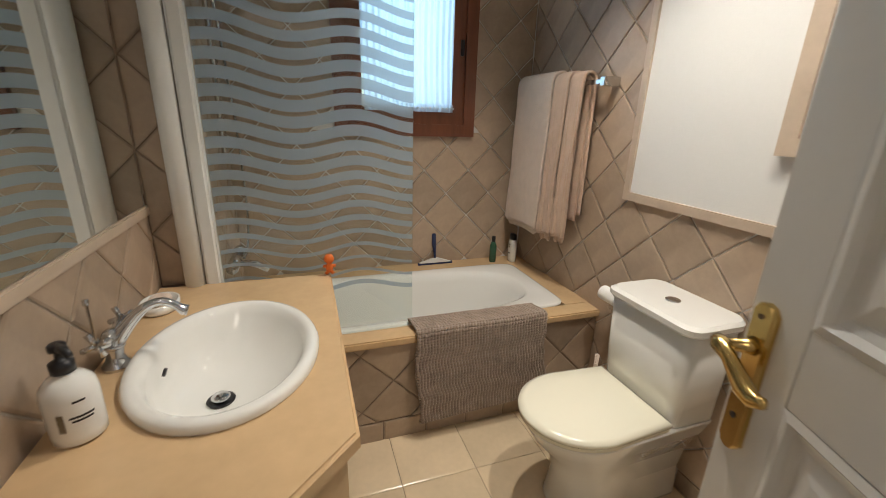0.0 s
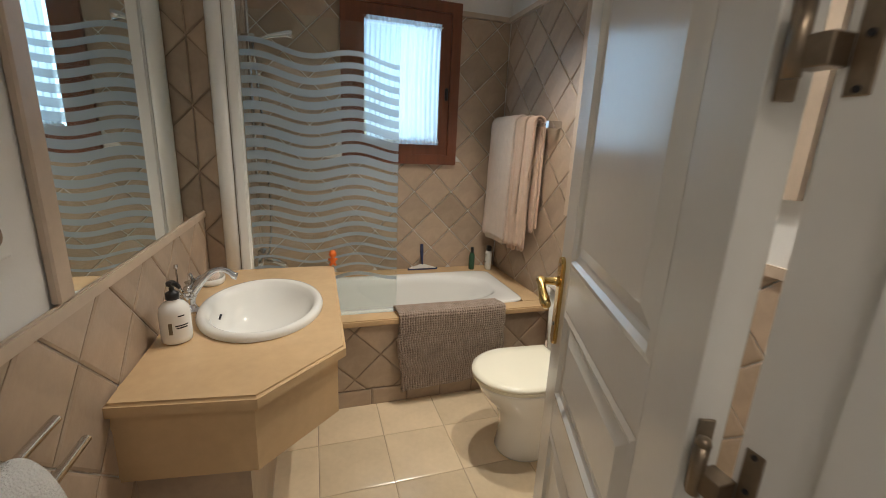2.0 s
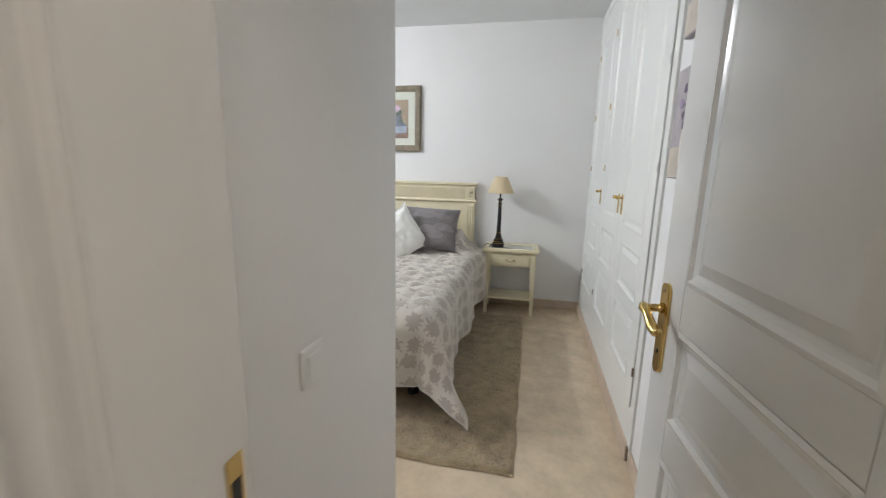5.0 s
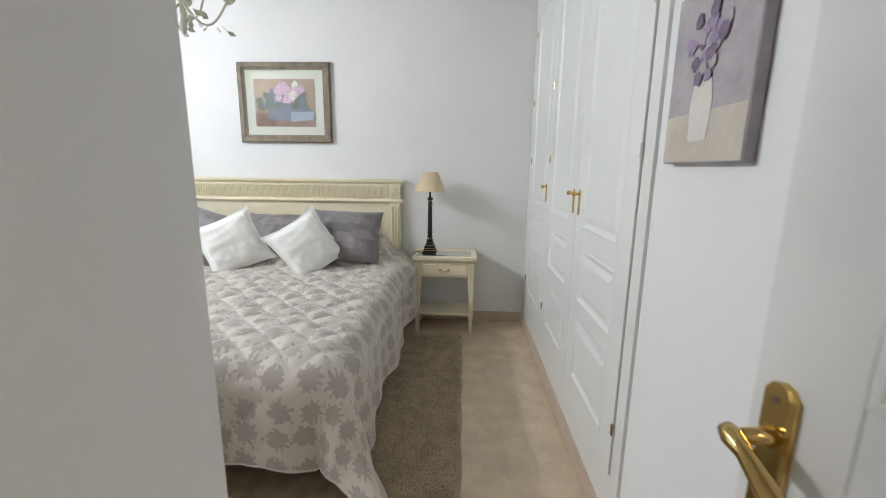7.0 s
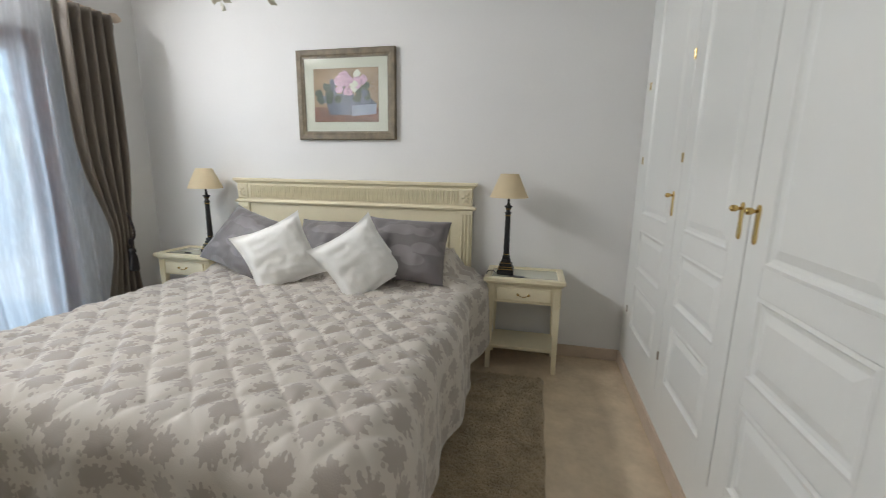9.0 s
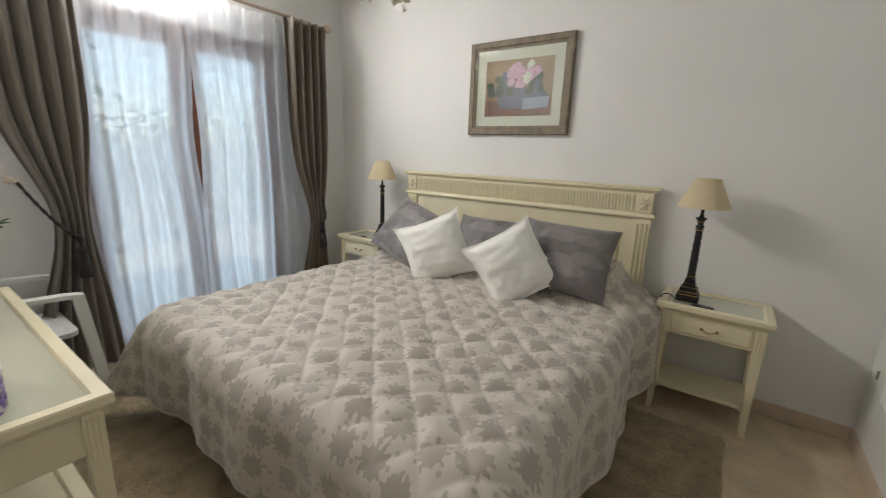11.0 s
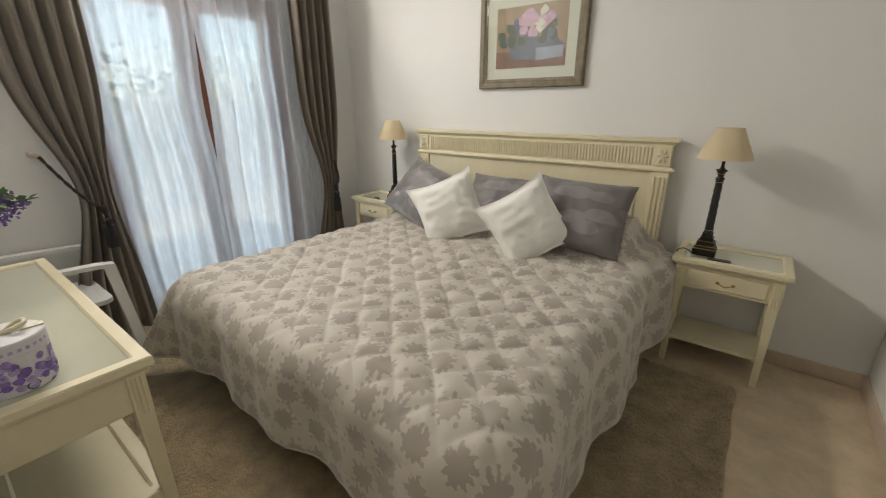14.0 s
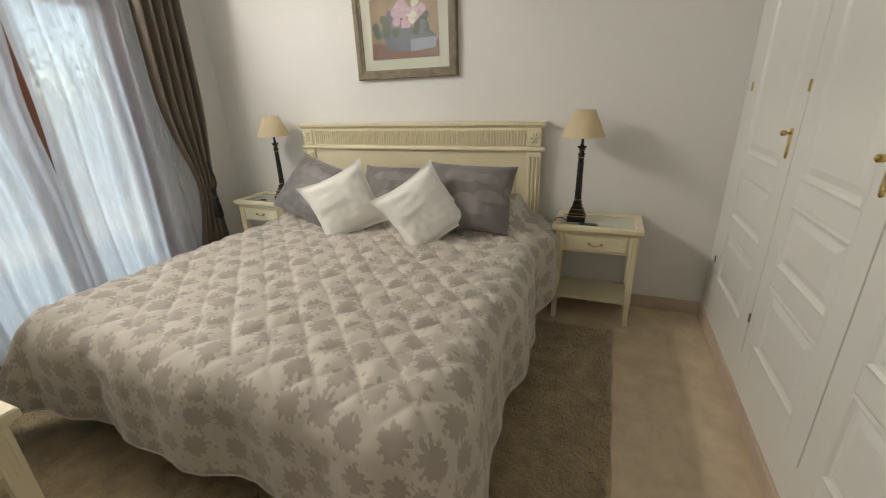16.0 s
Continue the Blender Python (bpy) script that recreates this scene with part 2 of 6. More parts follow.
def tube(points, r, n=10, bm=None, cap=True):
    pts = [Vector(p) for p in points]
    rr = r if isinstance(r, (list, tuple)) else [r] * len(pts)
    rings, up = [], None
    for i, p in enumerate(pts):
        d = (pts[min(i + 1, len(pts) - 1)] - pts[max(i - 1, 0)]).normalized()
        if up is None:
            up = d.orthogonal().normalized()
        up = (up - d * up.dot(d)).normalized()
        s = d.cross(up)
        rings.append([p + (up * math.cos(2 * math.pi * k / n) + s * math.sin(2 * math.pi * k / n)) * rr[i] for k in range(n)])
    return loft(rings, bm=bm, cap0=cap, cap1=cap)


def arc(fn, n=12):
    return [fn(i / n) for i in range(n + 1)]


def grid(fn, nu, nv, thick=0.0):
    """A sheet from fn(u, v) with u and v from 0 to 1; with UVs."""
    verts = [fn(i / nu, j / nv) for i in range(nu + 1) for j in range(nv + 1)]
    faces = [(i * (nv + 1) + j, (i + 1) * (nv + 1) + j, (i + 1) * (nv + 1) + j + 1, i * (nv + 1) + j + 1) for i in range(nu) for j in range(nv)]
    return verts, faces


def sheet(name, fn, nu, nv, material, parent, label="", thick=0.0, uv=None):
    v, f = grid(fn, nu, nv)
    me = bpy.data.meshes.new(name)
    me.from_pydata(v, [], f)
    if uv:
        lay = me.uv_layers.new(name="UVMap")
        idx = np.zeros(len(me.loops), dtype=np.int32)
        me.loops.foreach_get("vertex_index", idx)
        uvs = np.array([uv(i / nu, j / nv) for i in range(nu + 1) for j in range(nv + 1)], dtype=np.float32)
        lay.data.foreach_set("uv", uvs[idx].ravel())
    me.materials.append(material)
    for p in me.polygons:
        p.use_smooth = True
    ob = new(name, me)
    ob.parent = parent
    if thick:
        so = ob.modifiers.new("solid", "SOLIDIFY")
        so.thickness, so.offset = thick, 0
    if label:
        tagged(ob, label)
    return ob


def solid(name, bm, material, label, category="", kind="structure", smooth=False):
    return tagged(put(name, bm, material, smooth), label, category, "", kind)


def wall(name, x0, x1, y0, y1, z0, z1, holes=(), axis="x", material=None, label="plain white painted plaster wall"):
    """A wall along x or y, with rectangular holes (a0, a1, z0, z1) that go through it."""
    bm = bmesh.new()
    lo, hi = (x0, x1) if axis == "x" else (y0, y1)
    cuts = sorted({lo, hi, *[h[0] for h in holes], *[h[1] for h in holes]})
    zs = sorted({z0, z1, *[h[2] for h in holes], *[h[3] for h in holes]})
    for a, b in zip(cuts, cuts[1:]):
        for c, d in zip(zs, zs[1:]):
            if any(h[0] <= a and b <= h[1] and h[2] <= c and d <= h[3] for h in holes):
                continue
            box(a, b, y0, y1, c, d, bm=bm) if axis == "x" else box(x0, x1, a, b, c, d, bm=bm)
    bmesh.ops.remove_doubles(bm, verts=bm.verts, dist=0.0005)
    return solid(name, bm, material or M_WALL, label, "wall")


# ---- structure ----
H = 2.75
solid("floor", box(-1.2, 4.9, -1.4, 3.25, -0.1, 0.0), M_FLOOR, "polished cream stone floor with faint clouding", "floor")
solid("bath_subfloor", box(-0.157, 1.642, 0.14, 2.74, 0.0005, 0.002), M_GROUT, "grout bed under the bathroom floor tiles", "floor")
solid("ceiling", box(-1.2, 4.9, -1.4, 3.25, H, H + 0.1), M_CEIL, "plain white painted ceiling", "ceiling")
solid("ceiling_bath", box(-0.157, 1.642, 0.135, 2.745, 2.5, 2.54), M_CEIL, "lowered white bathroom ceiling", "ceiling")
wall("wall_bath_west", -0.32, -0.16, -1.3, 3.1, 0, H, axis="y")
wall("wall_bath_stub", -0.16, -0.02, 1.96, 2.75, 0, H, axis="y", material=M_GROUT, label="tiled end wall of the bath alcove")
wall("wall_bath_north", -0.16, 1.85, 2.75, 3.1, 0, H, holes=[(0.52, 1.26, 1.3, 2.28)], axis="x")
wall("wall_bath_east", 1.65, 1.85, 0.13, 2.75, 0, H, axis="y")
wall("wall_door_bath", -0.16, 0.83, 0.0, 0.13, 0, H, holes=[(-0.02, 0.72, 0.0, 2.06)], axis="x")
wall("wall_passage_north", 0.98, 1.85, 0.078, 0.13, 0, H, axis="x")
wall("wall_bed_door", 0.83, 0.98, -0.93, 0.13, 0, H, holes=[(-0.79, -0.01, 0.0, 2.06)], axis="y")
wall("wall_bed_south", 0.98, 4.8, -1.07, -0.888, 0, H, holes=[(2.496, 4.79, 0.0, 2.68)], axis="x")
solid("wall_wardrobe_back", box(2.4, 4.8, -1.35, -1.3, 0, H), M_WALL, "plain back wall behind the wardrobe", "wall")
wall("wall_bed_east", 4.8, 4.95, -1.4, 3.25, 0, H, axis="y")
# second hole: unseen slot above the rod, added only for the fill lamp
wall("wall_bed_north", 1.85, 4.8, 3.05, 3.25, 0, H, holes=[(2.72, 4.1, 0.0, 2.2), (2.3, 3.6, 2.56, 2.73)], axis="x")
wall("wall_hall_south", -1.2, 0.83, -1.4, -1.3, 0, H, axis="x")
wall("wall_hall_west", -1.3, -1.2, -1.4, 0.1, 0, H, axis="y")
wall("wall_hall_north", -1.2, -0.32, 0.0, 0.13, 0, H, axis="x")
ground = solid("ground", box(-60, 60, 3.26, 120, -0.25, -0.12), M_GROUND, "pale terrace paving and ground outside", "ground")

# baseboards of the bedroom
for i, (a, b, c, d) in enumerate([(4.785, 4.8, -0.88, 0.2), (4.785, 4.8, 2.1, 3.05), (1.85, 2.49, -0.888, -0.873), (1.86, 2.7, 3.035, 3.05), (1.85, 1.865, 0.08, 3.05), (2.53, 4.785, -0.885, -0.868)]):
    solid("baseboard", box(a, b, c, d, 0, 0.085, 0.003), M_TRIM, "polished beige marble baseboard", "baseboard")


# ---- doors ----
def leaf(name, w, z0, z1, t, panels, px0, px1, material, parent):
    """A door leaf from x 0 to w: a core with stiles, rails and raised panels as pieces of its own."""
    core = part(name, box(0.002, w - 0.002, -t / 2 + 0.009, t / 2 - 0.009, z0 + 0.002, z1 - 0.002), material, parent)
    for p, q in ((0, px0), (px1, w)):
        part("stile", box(p, q, -t / 2, t / 2, z0, z1, 0.0012), material, core)
    zs = [z0] + [v for p in panels for v in p] + [z1]
    for p, q in zip(zs[::2], zs[1::2]):
        part("rail", box(px0 + 0.0006, px1 - 0.0006, -t / 2 + 0.0005, t / 2 - 0.0005, p, q, 0.001), material, core)
    for p, q in panels:
        for s in (1, -1):
            def ring(i, d):
                return [(px0 + i, s * d, p + i), (px1 - i, s * d, p + i), (px1 - i, s * d, q - i), (px0 + i, s * d, q - i)]
            part("panel", loft([ring(0, t / 2), ring(0.012, t / 2 + 0.003), ring(0.02, t / 2 - 0.005), ring(0.03, t / 2 - 0.008), ring(0.034, t / 2 - 0.0085), ring(0.062, t / 2 - 0.001)], cap0=False), material, core)
    return core


def lever(parent, x, side, flip, top):
    """Brass plate with a scrolled lever; side is the face, flip the way the lever points."""
    s = side
    y = 0.019 * s
    zs = top - 0.065
    bm = loft([[(x + dx * k, y + d * s, top - dz) for dx, dz in [(-0.021, 0.222), (-0.012, 0.233), (0, 0.236), (0.012, 0.233), (0.021, 0.222), (0.021, 0.014), (0.012, 0.003), (0, 0), (-0.012, 0.003), (-0.021, 0.014)]] for k, d in ((1, 0), (1, 0.006), (0.8, 0.010))])
    pl = part("handle", bm, M_BRASS, parent, "polished brass lever handle on a long plate")
    part("rosette", tube([(x, y + 0.008 * s, zs), (x, y + 0.02 * s, zs), (x, y + 0.05 * s, zs)], [0.015, 0.010, 0.009], 14), M_BRASS, pl, smooth=True)
    pts = [(x + flip * p, y + (0.05 + q) * s, zs + r) for p, q, r in [(-0.012, 0.002, 0.002), (0, 0.004, 0), (0.02, 0.004, -0.006), (0.038, 0.003, -0.018), (0.055, 0.0, -0.032), (0.072, -0.002, -0.037), (0.086, -0.002, -0.031), (0.088, -0.002, -0.024)]]
    part("lever", tube(pts, [0.010, 0.013, 0.010, 0.011, 0.013, 0.012, 0.008, 0.004], 12), M_BRASS, pl, smooth=True)
    part("screw", tube([(x, y + 0.009 * s, top - 0.02), (x, y + 0.012 * s, top - 0.02)], 0.004, 8), M_BRONZE, pl)
    # raised dark disc: the shade of the lock's hole is in its colour
    part("keyhole", tube([(x, y + 0.009 * s, top - 0.18), (x, y + 0.0115 * s, top - 0.18)], 0.005, 8), M_DARK, pl)


PAN = [(0.22, 0.70), (0.80, 1.035), (1.145, 1.93)]
d1 = thing("door_1", "white lacquered panel door standing open, with a brass lever", "door", "interior doors", "structure", pose(0.702, 0.188, 0, 0, 0, 68.3))
leaf("leaf", 0.655, 0.008, 2.03, 0.038, PAN, 0.1, 0.555, M_DOOR, d1)
lever(d1, 0.62, 1, -1, 1.15)
lever(d1, 0.62, -1, -1, 1.15)
d2 = thing("door_2", "white lacquered panel door standing wide open, brass lever", "door", "interior doors", "structure", pose(0.962, -0.775, 0, 0, 0, 5.2))
leaf("leaf", 0.765, 0.008, 2.03, 0.038, PAN, 0.155, 0.645, M_DOOR, d2)
lever(d2, 0.722, 1, -1, 1.128)
lever(d2, 0.722, -1, -1, 1.128)
# hinges between leaf and jamb of the bathroom door
for z in (0.3, 1.103, 1.5, 1.9):
    hg = thing("hinge", "tarnished two-leaf metal hinge on the door jamb", "hinge", "door hinges", "structure")
    part("barrel", tube([(0.678, 0.171, z - 0.028), (0.678, 0.171, z + 0.028)], 0.007, 12), M_BRONZE, hg, smooth=True)
    part("finial", lathe([(0.004, z + 0.028), (0.008, z + 0.03), (0.006, z + 0.036), (0.002, z + 0.038)], 12, 0.678, 0.171), M_BRONZE, hg, smooth=True)
    part("jamb_plate", box(0.6985, 0.7005, 0.128, 0.146, z - 0.043, z + 0.043, 0.001), M_BRONZE, hg)
    part("arm", box(0.676, 0.6995, 0.146, 0.171, z - 0.022, z + 0.002, 0.001), M_BRONZE, hg)
    lp = part("leaf_plate", box(-0.004, -0.0005, -0.006, 0.011, -0.043, 0.043, 0.001), M_BRONZE, hg)
    lp.matrix_basis = pose(0.702, 0.188, z, 0, 0, 68.3)
    la = part("leaf_arm", box(-0.016, -0.002, 0.006, 0.012, -0.004, 0.022, 0.001), M_BRONZE, hg)
    la.matrix_basis = pose(0.702, 0.188, z, 0, 0, 68.3)
    for dz in (-0.038, 0, 0.038):
        part("screw", tube([(0.699, 0.137, z + dz), (0.6975, 0.137, z + dz)], 0.003, 8), M_DARK, hg)


def casing(bm, axis, face, out, a0, a1, top, w=0.075):
    """Moulded casing round an opening a0..a1; three steps."""
    for k, (i0, i1, d) in enumerate([(0.0, 0.022, 0.010), (0.022, 0.052, 0.016), (0.052, w, 0.022)]):
        for b0, b1, z0, z1 in [(a0 - i1, a0 - i0, 0, top + i1), (a1 + i0, a1 + i1, 0, top + i1), (a0 - i0, a1 + i0, top + i0, top + i1)]:
            f0, f1 = sorted((face, face + out * d))
            box(b0, b1, f0, f1, z0, z1, bm=bm) if axis == "x" else box(f0, f1, b0, b1, z0, z1, bm=bm)
    return bm


t1 = solid("trim_door_bath", casing(bmesh.new(), "x", 0.0, -1, -0.005, 0.70, 2.04), M_DOOR, "white moulded door casing of the bathroom", "door frame")
bm = box(0.70, 0.722, -0.004, 0.152, 0, 2.06)
box(-0.022, 0.0, -0.004, 0.152, 0, 2.06, bm=bm)
box(-0.0, 0.70, -0.004, 0.134, 2.04, 2.06, bm=bm)
box(0.69, 0.70, 0.0, 0.085, 0, 2.04, bm=bm)
box(0.0, 0.01, 0.0, 0.085, 0, 2.04, bm=bm)
solid("trim_jamb_bath", bm, M_DOOR, "white lacquered door lining of the bathroom", "door frame")
solid("trim_door_bedroom", casing(bmesh.new(), "y", 0.83, -1, -0.778, -0.025, 2.04, 0.07), M_DOOR, "white moulded casing of the bedroom door", "door frame")
bm = box(0.825, 0.985, -0.03, -0.008, 0, 2.06)
box(0.825, 0.985, -0.802, -0.78, 0, 2.06, bm=bm)
box(0.825, 0.985, -0.78, -0.03, 2.04, 2.06, bm=bm)
box(0.83, 0.93, -0.04, -0.03, 0, 2.04, bm=bm)
solid("trim_jamb_bedroom", bm, M_DOOR, "white lacquered lining of the bedroom door", "door frame")
st = thing("strike_plate", "small brass strike plate in the door lining", "strike plate", "", "structure")
part("plate", box(0.945, 0.972, -0.0325, -0.0295, 0.94, 1.07, 0.001), M_BRASS, st)
# raised dark blocks colour in the shade of the plate's two holes
part("slot", box(0.95, 0.965, -0.0335, -0.032, 1.01, 1.04), M_DARK, st)
part("slot", box(0.95, 0.965, -0.0335, -0.032, 0.96, 0.985), M_DARK, st)
sw = thing("light_switch", "square white plastic light switch on the passage wall", "light switch")
part("plate", box(1.27, 1.355, 0.07, 0.0785, 0.955, 1.04, 0.003), M_PLASTIC, sw)
part("rocker", box(1.285, 1.34, 0.065, 0.071, 0.97, 1.025, 0.003), M_PLASTIC, sw)

# ---- bathroom ----
# vanity counter with a cut-out for the basin
def counter():
    bm = bmesh.new()
    P = [(-0.155, 1.925), (0.40, 1.925), (0.395, 1.075), (0.172, 0.862), (-0.155, 0.905)]
    o = [bm.verts.new((x, y, 0.81)) for x, y in P]
    h = [bm.verts.new(p) for p in oval(0.13, 1.42, 0.185, 0.25, 0.81, 40)]
    ed = [bm.edges.new((q[i], q[(i + 1) % len(q)])) for q in (o, h) for i in range(len(q))]
    bmesh.ops.triangle_fill(bm, edges=ed, use_beauty=True)
    g = bmesh.ops.extrude_face_region(bm, geom=bm.faces[:])
    bmesh.ops.translate(bm, vec=(0, 0, -0.035), verts=[v for v in g["geom"] if isinstance(v, bmesh.types.BMVert)])
    es = [e for e in bm.edges if all(v in o for v in e.verts)]
    bmesh.ops.bevel(bm, geom=es, offset=0.008, segments=3, affect="EDGES")
    return bm


vc = thing("vanity_counter", "warm beige marble vanity counter with a chamfered corner", "counter")
part("worktop", counter(), M_MARBLE, vc)
ap = bmesh.new()
Q = [(0.375, 1.92), (0.37, 1.085), (0.16, 0.888), (-0.155, 0.928)]
for (x0, y0), (x1, y1) in zip(Q, Q[1:]):
    dx, dy = x1 - x0, y1 - y0
    L = math.hypot(dx, dy)
    nx, ny = -dy / L * 0.02, dx / L * 0.02
    loft([[(x0, y0, z), (x1, y1, z), (x1 - nx, y1 - ny, z), (x0 - nx, y0 - ny, z)] for z in (0.58, 0.774)], bm=ap)
part("apron", ap, M_MARBLE, vc)
part("pedestal", box(-0.155, 0.12, 1.0, 1.9, 0.0, 0.58), M_TILE, vc, "stone-clad base under the counter")

basin = thing("washbasin", "oval white ceramic drop-in washbasin", "sink")
cx, cy = 0.13, 1.42
rings = [oval(cx, cy, a, b, z, 48) for a, b, z in [(0.205, 0.272, 0.8115), (0.207, 0.275, 0.824), (0.2, 0.268, 0.834), (0.186, 0.254, 0.836), (0.174, 0.24, 0.828), (0.166, 0.228, 0.808), (0.152, 0.205, 0.765), (0.12, 0.16, 0.716), (0.07, 0.1, 0.692), (0.032, 0.034, 0.686)]]
rings = [[(x - 0.035 * min(1, max(0, (0.80 - z) / 0.1)), y, z) for x, y, z in r] for r in rings]
part("bowl", loft(rings, cap0=False), M_CERAMIC, basin, smooth=True)
# dark disc in the drain gap; its shade is put in as colour
part("drain_well", lathe([(0.031, 0.6865), (0.033, 0.6905), (0.026, 0.6885), (0.004, 0.6875)], 24, cx - 0.035, cy), M_DARK, basin, "dark disc with the drain gap's shade in its colour", True)
part("drain", lathe([(0.016, 0.688), (0.022, 0.696), (0.022, 0.699), (0.018, 0.703), (0.008, 0.705)], 24, cx - 0.035, cy), M_CHROME, basin, "chrome pop-up drain", True)
# dark plug on the bowl, painted-in shade of the overflow hole
part("overflow", tube([(-0.014, 1.42, 0.79), (-0.008, 1.42, 0.788)], 0.010, 14), M_DARK, basin)

tap = thing("tap", "chrome swan-neck mixer tap with cross handles", "tap")
part("body", lathe([(0.03, 0.81), (0.03, 0.818), (0.022, 0.826), (0.017, 0.84), (0.02, 0.86), (0.022, 0.88), (0.014, 0.9), (0.006, 0.906)], 20, -0.105, 1.44), M_CHROME, tap, smooth=True)
part("spout", tube(arc(lambda t: (-0.1 + 0.145 * t, 1.44 + 0.025 * t, 0.868 + 0.085 * math.sin(min(t, 0.95) * 2.45) - 0.03 * max(0, t - 0.7)), 16), [0.017 - 0.0075 * min(1, i / 9) for i in range(15)] + [0.013, 0.013], 14), M_CHROME, tap, smooth=True)
part("collar", lathe([(0.019, 0.858), (0.024, 0.862), (0.024, 0.868), (0.019, 0.872)], 20, -0.105, 1.44), M_CHROME, tap, smooth=True)
for sgn in (-1, 1):
    hd = part("handle", tube([(-0.105, 1.44, 0.872), (-0.105, 1.44 + 0.065 * sgn, 0.90)], [0.014, 0.011], 12), M_CHROME, tap, "chrome cross handle", True)
    for k in range(4):
        a = k * math.pi / 2 + 0.4
        e = Vector((-0.105 + 0.028 * math.cos(a), 1.44 + 0.068 * sgn, 0.902 + 0.028 * math.sin(a)))
        part("spoke", tube([(-0.105, 1.44 + 0.066 * sgn, 0.902), e], [0.005, 0.007], 8), M_CHROME, hd, smooth=True)
part("pull_rod", tube([(-0.135, 1.44, 0.87), (-0.135, 1.44, 0.965), (-0.135, 1.44, 0.968), (-0.135, 1.44, 0.98)], [0.003, 0.003, 0.007, 0.006], 8), M_CHROME, tap, smooth=True)

sb = thing("soap_dispenser", "white bottle of hand soap with a black pump", "soap dispenser")
bx, by = -0.085, 1.215
part("bottle", lathe([(0.034, 0.8105), (0.04, 0.815), (0.041, 0.83), (0.041, 0.9), (0.038, 0.918), (0.026, 0.932), (0.016, 0.937), (0.016, 0.942)], 30, bx, by), M_CERAMIC, sb, smooth=True)
pm = part("pump", lathe([(0.018, 0.942), (0.018, 0.96), (0.012, 0.964), (0.007, 0.966), (0.007, 0.98), (0.013, 0.982), (0.013, 0.992), (0.01, 0.995)], 20, bx, by), M_DARK, sb, "black plastic pump head", True)
part("nozzle", tube([(bx, by, 0.988), (bx + 0.02, by - 0.02, 0.99), (bx + 0.03, by - 0.03, 0.984)], [0.008, 0.007, 0.005], 8), M_DARK, pm, smooth=True)
for k, (w, z) in enumerate([(0.018, 0.897), (0.036, 0.868), (0.03, 0.861)]):
    part("label_bar", loft([[(bx + 0.0415 * math.cos(a), by + 0.0415 * math.sin(a), zz) for a in [-0.9 + (i / 6 - 0.5) * w / 0.041 for i in range(7)]] for zz in (z, z + 0.004)], close=False, cap0=False, cap1=False), M_DARK, sb)
part("label_mark", loft([[(bx + 0.0415 * math.cos(a), by + 0.0415 * math.sin(a), zz) for a in [-1.75 + 0.06 * i for i in range(5)]] for zz in (0.845, 0.862, 0.88)], close=False, cap0=False, cap1=False), M_FRAME, sb)
sd = thing("soap_dish", "oval white soap dish", "soap dish")
part("dish", loft([oval(-0.1, 1.745, a, b, z, 28) for a, b, z in [(0.045, 0.058, 0.8105), (0.05, 0.064, 0.818), (0.05, 0.064, 0.838), (0.045, 0.059, 0.838), (0.043, 0.057, 0.826)]]), M_CERAMIC, sd, smooth=True)
so = thing("soap_bar", "bar of pale soap in the dish", "soap")
part("bar", loft([oval(-0.1, 1.745, a, b, z, 24, 2.6) for a, b, z in [(0.025, 0.036, 0.827), (0.03, 0.042, 0.835), (0.027, 0.04, 0.845), (0.015, 0.025, 0.848)]]), M_TOWEL, so, smooth=True)

# mirror in its stone frame
mi = thing("mirror", "large rectangular wall mirror in a beige stone frame", "mirror")
part("mirror_glass", box(-0.157, -0.152, 0.87, 1.93, 1.085, 2.1), M_MIRROR, mi)
part("frame_side", box(-0.159, -0.142, 0.815, 0.868, 1.085, 2.15, 0.004), M_TRIM, mi)
part("frame_top", box(-0.159, -0.142, 0.868, 1.915, 2.1, 2.15, 0.004), M_TRIM, mi)
solid("trim_dado", box(-0.159, -0.146, 0.14, 1.955, 1.05, 1.083, 0.004, 2), M_TRIM, "beige stone dado rail over the tiles", "trim")
so2 = thing("wall_socket", "white double wall socket on the bathroom wall", "socket")
part("plate", box(-0.16, -0.150, 0.575, 0.735, 1.205, 1.285, 0.003), M_PLASTIC, so2)
for yy in (0.615, 0.695):
    part("outlet", tube([(-0.1505, yy, 1.245), (-0.147, yy, 1.245)], 0.024, 20), M_PLASTIC, so2)
    # raised brown disc; its colour gives the shade of the outlet's hollow
    part("recess", tube([(-0.148, yy, 1.245), (-0.1455, yy, 1.245)], 0.018, 20), M_GROUT, so2)
hr = thing("towel_rail", "chrome double towel rail beside the vanity", "towel rail")
for xx, zz in ((-0.10, 0.945), (-0.065, 0.90)):
    part("bar", tube([(xx, 0.16, zz), (xx, 0.66, zz)], 0.008, 12), M_CHROME, hr, smooth=True)
part("bracket", box(-0.159, -0.055, 0.15, 0.17, 0.885, 0.96, 0.003), M_CHROME, hr)
ht = thing("hand_towel", "white terry hand towel hung on the rail", "towel")
sheet("cloth", lambda u, v: (-0.082 + 0.035 * math.cos(math.pi * u) * (1 + 0.5 * abs(u - 0.5)) + 0.006 * math.sin(14 * v + 5 * u), 0.2 + 0.34 * v, 0.5 + 0.46 * math.sin(math.pi * u) ** 0.35), 36, 24, M_WTOWEL, ht, thick=0.016)

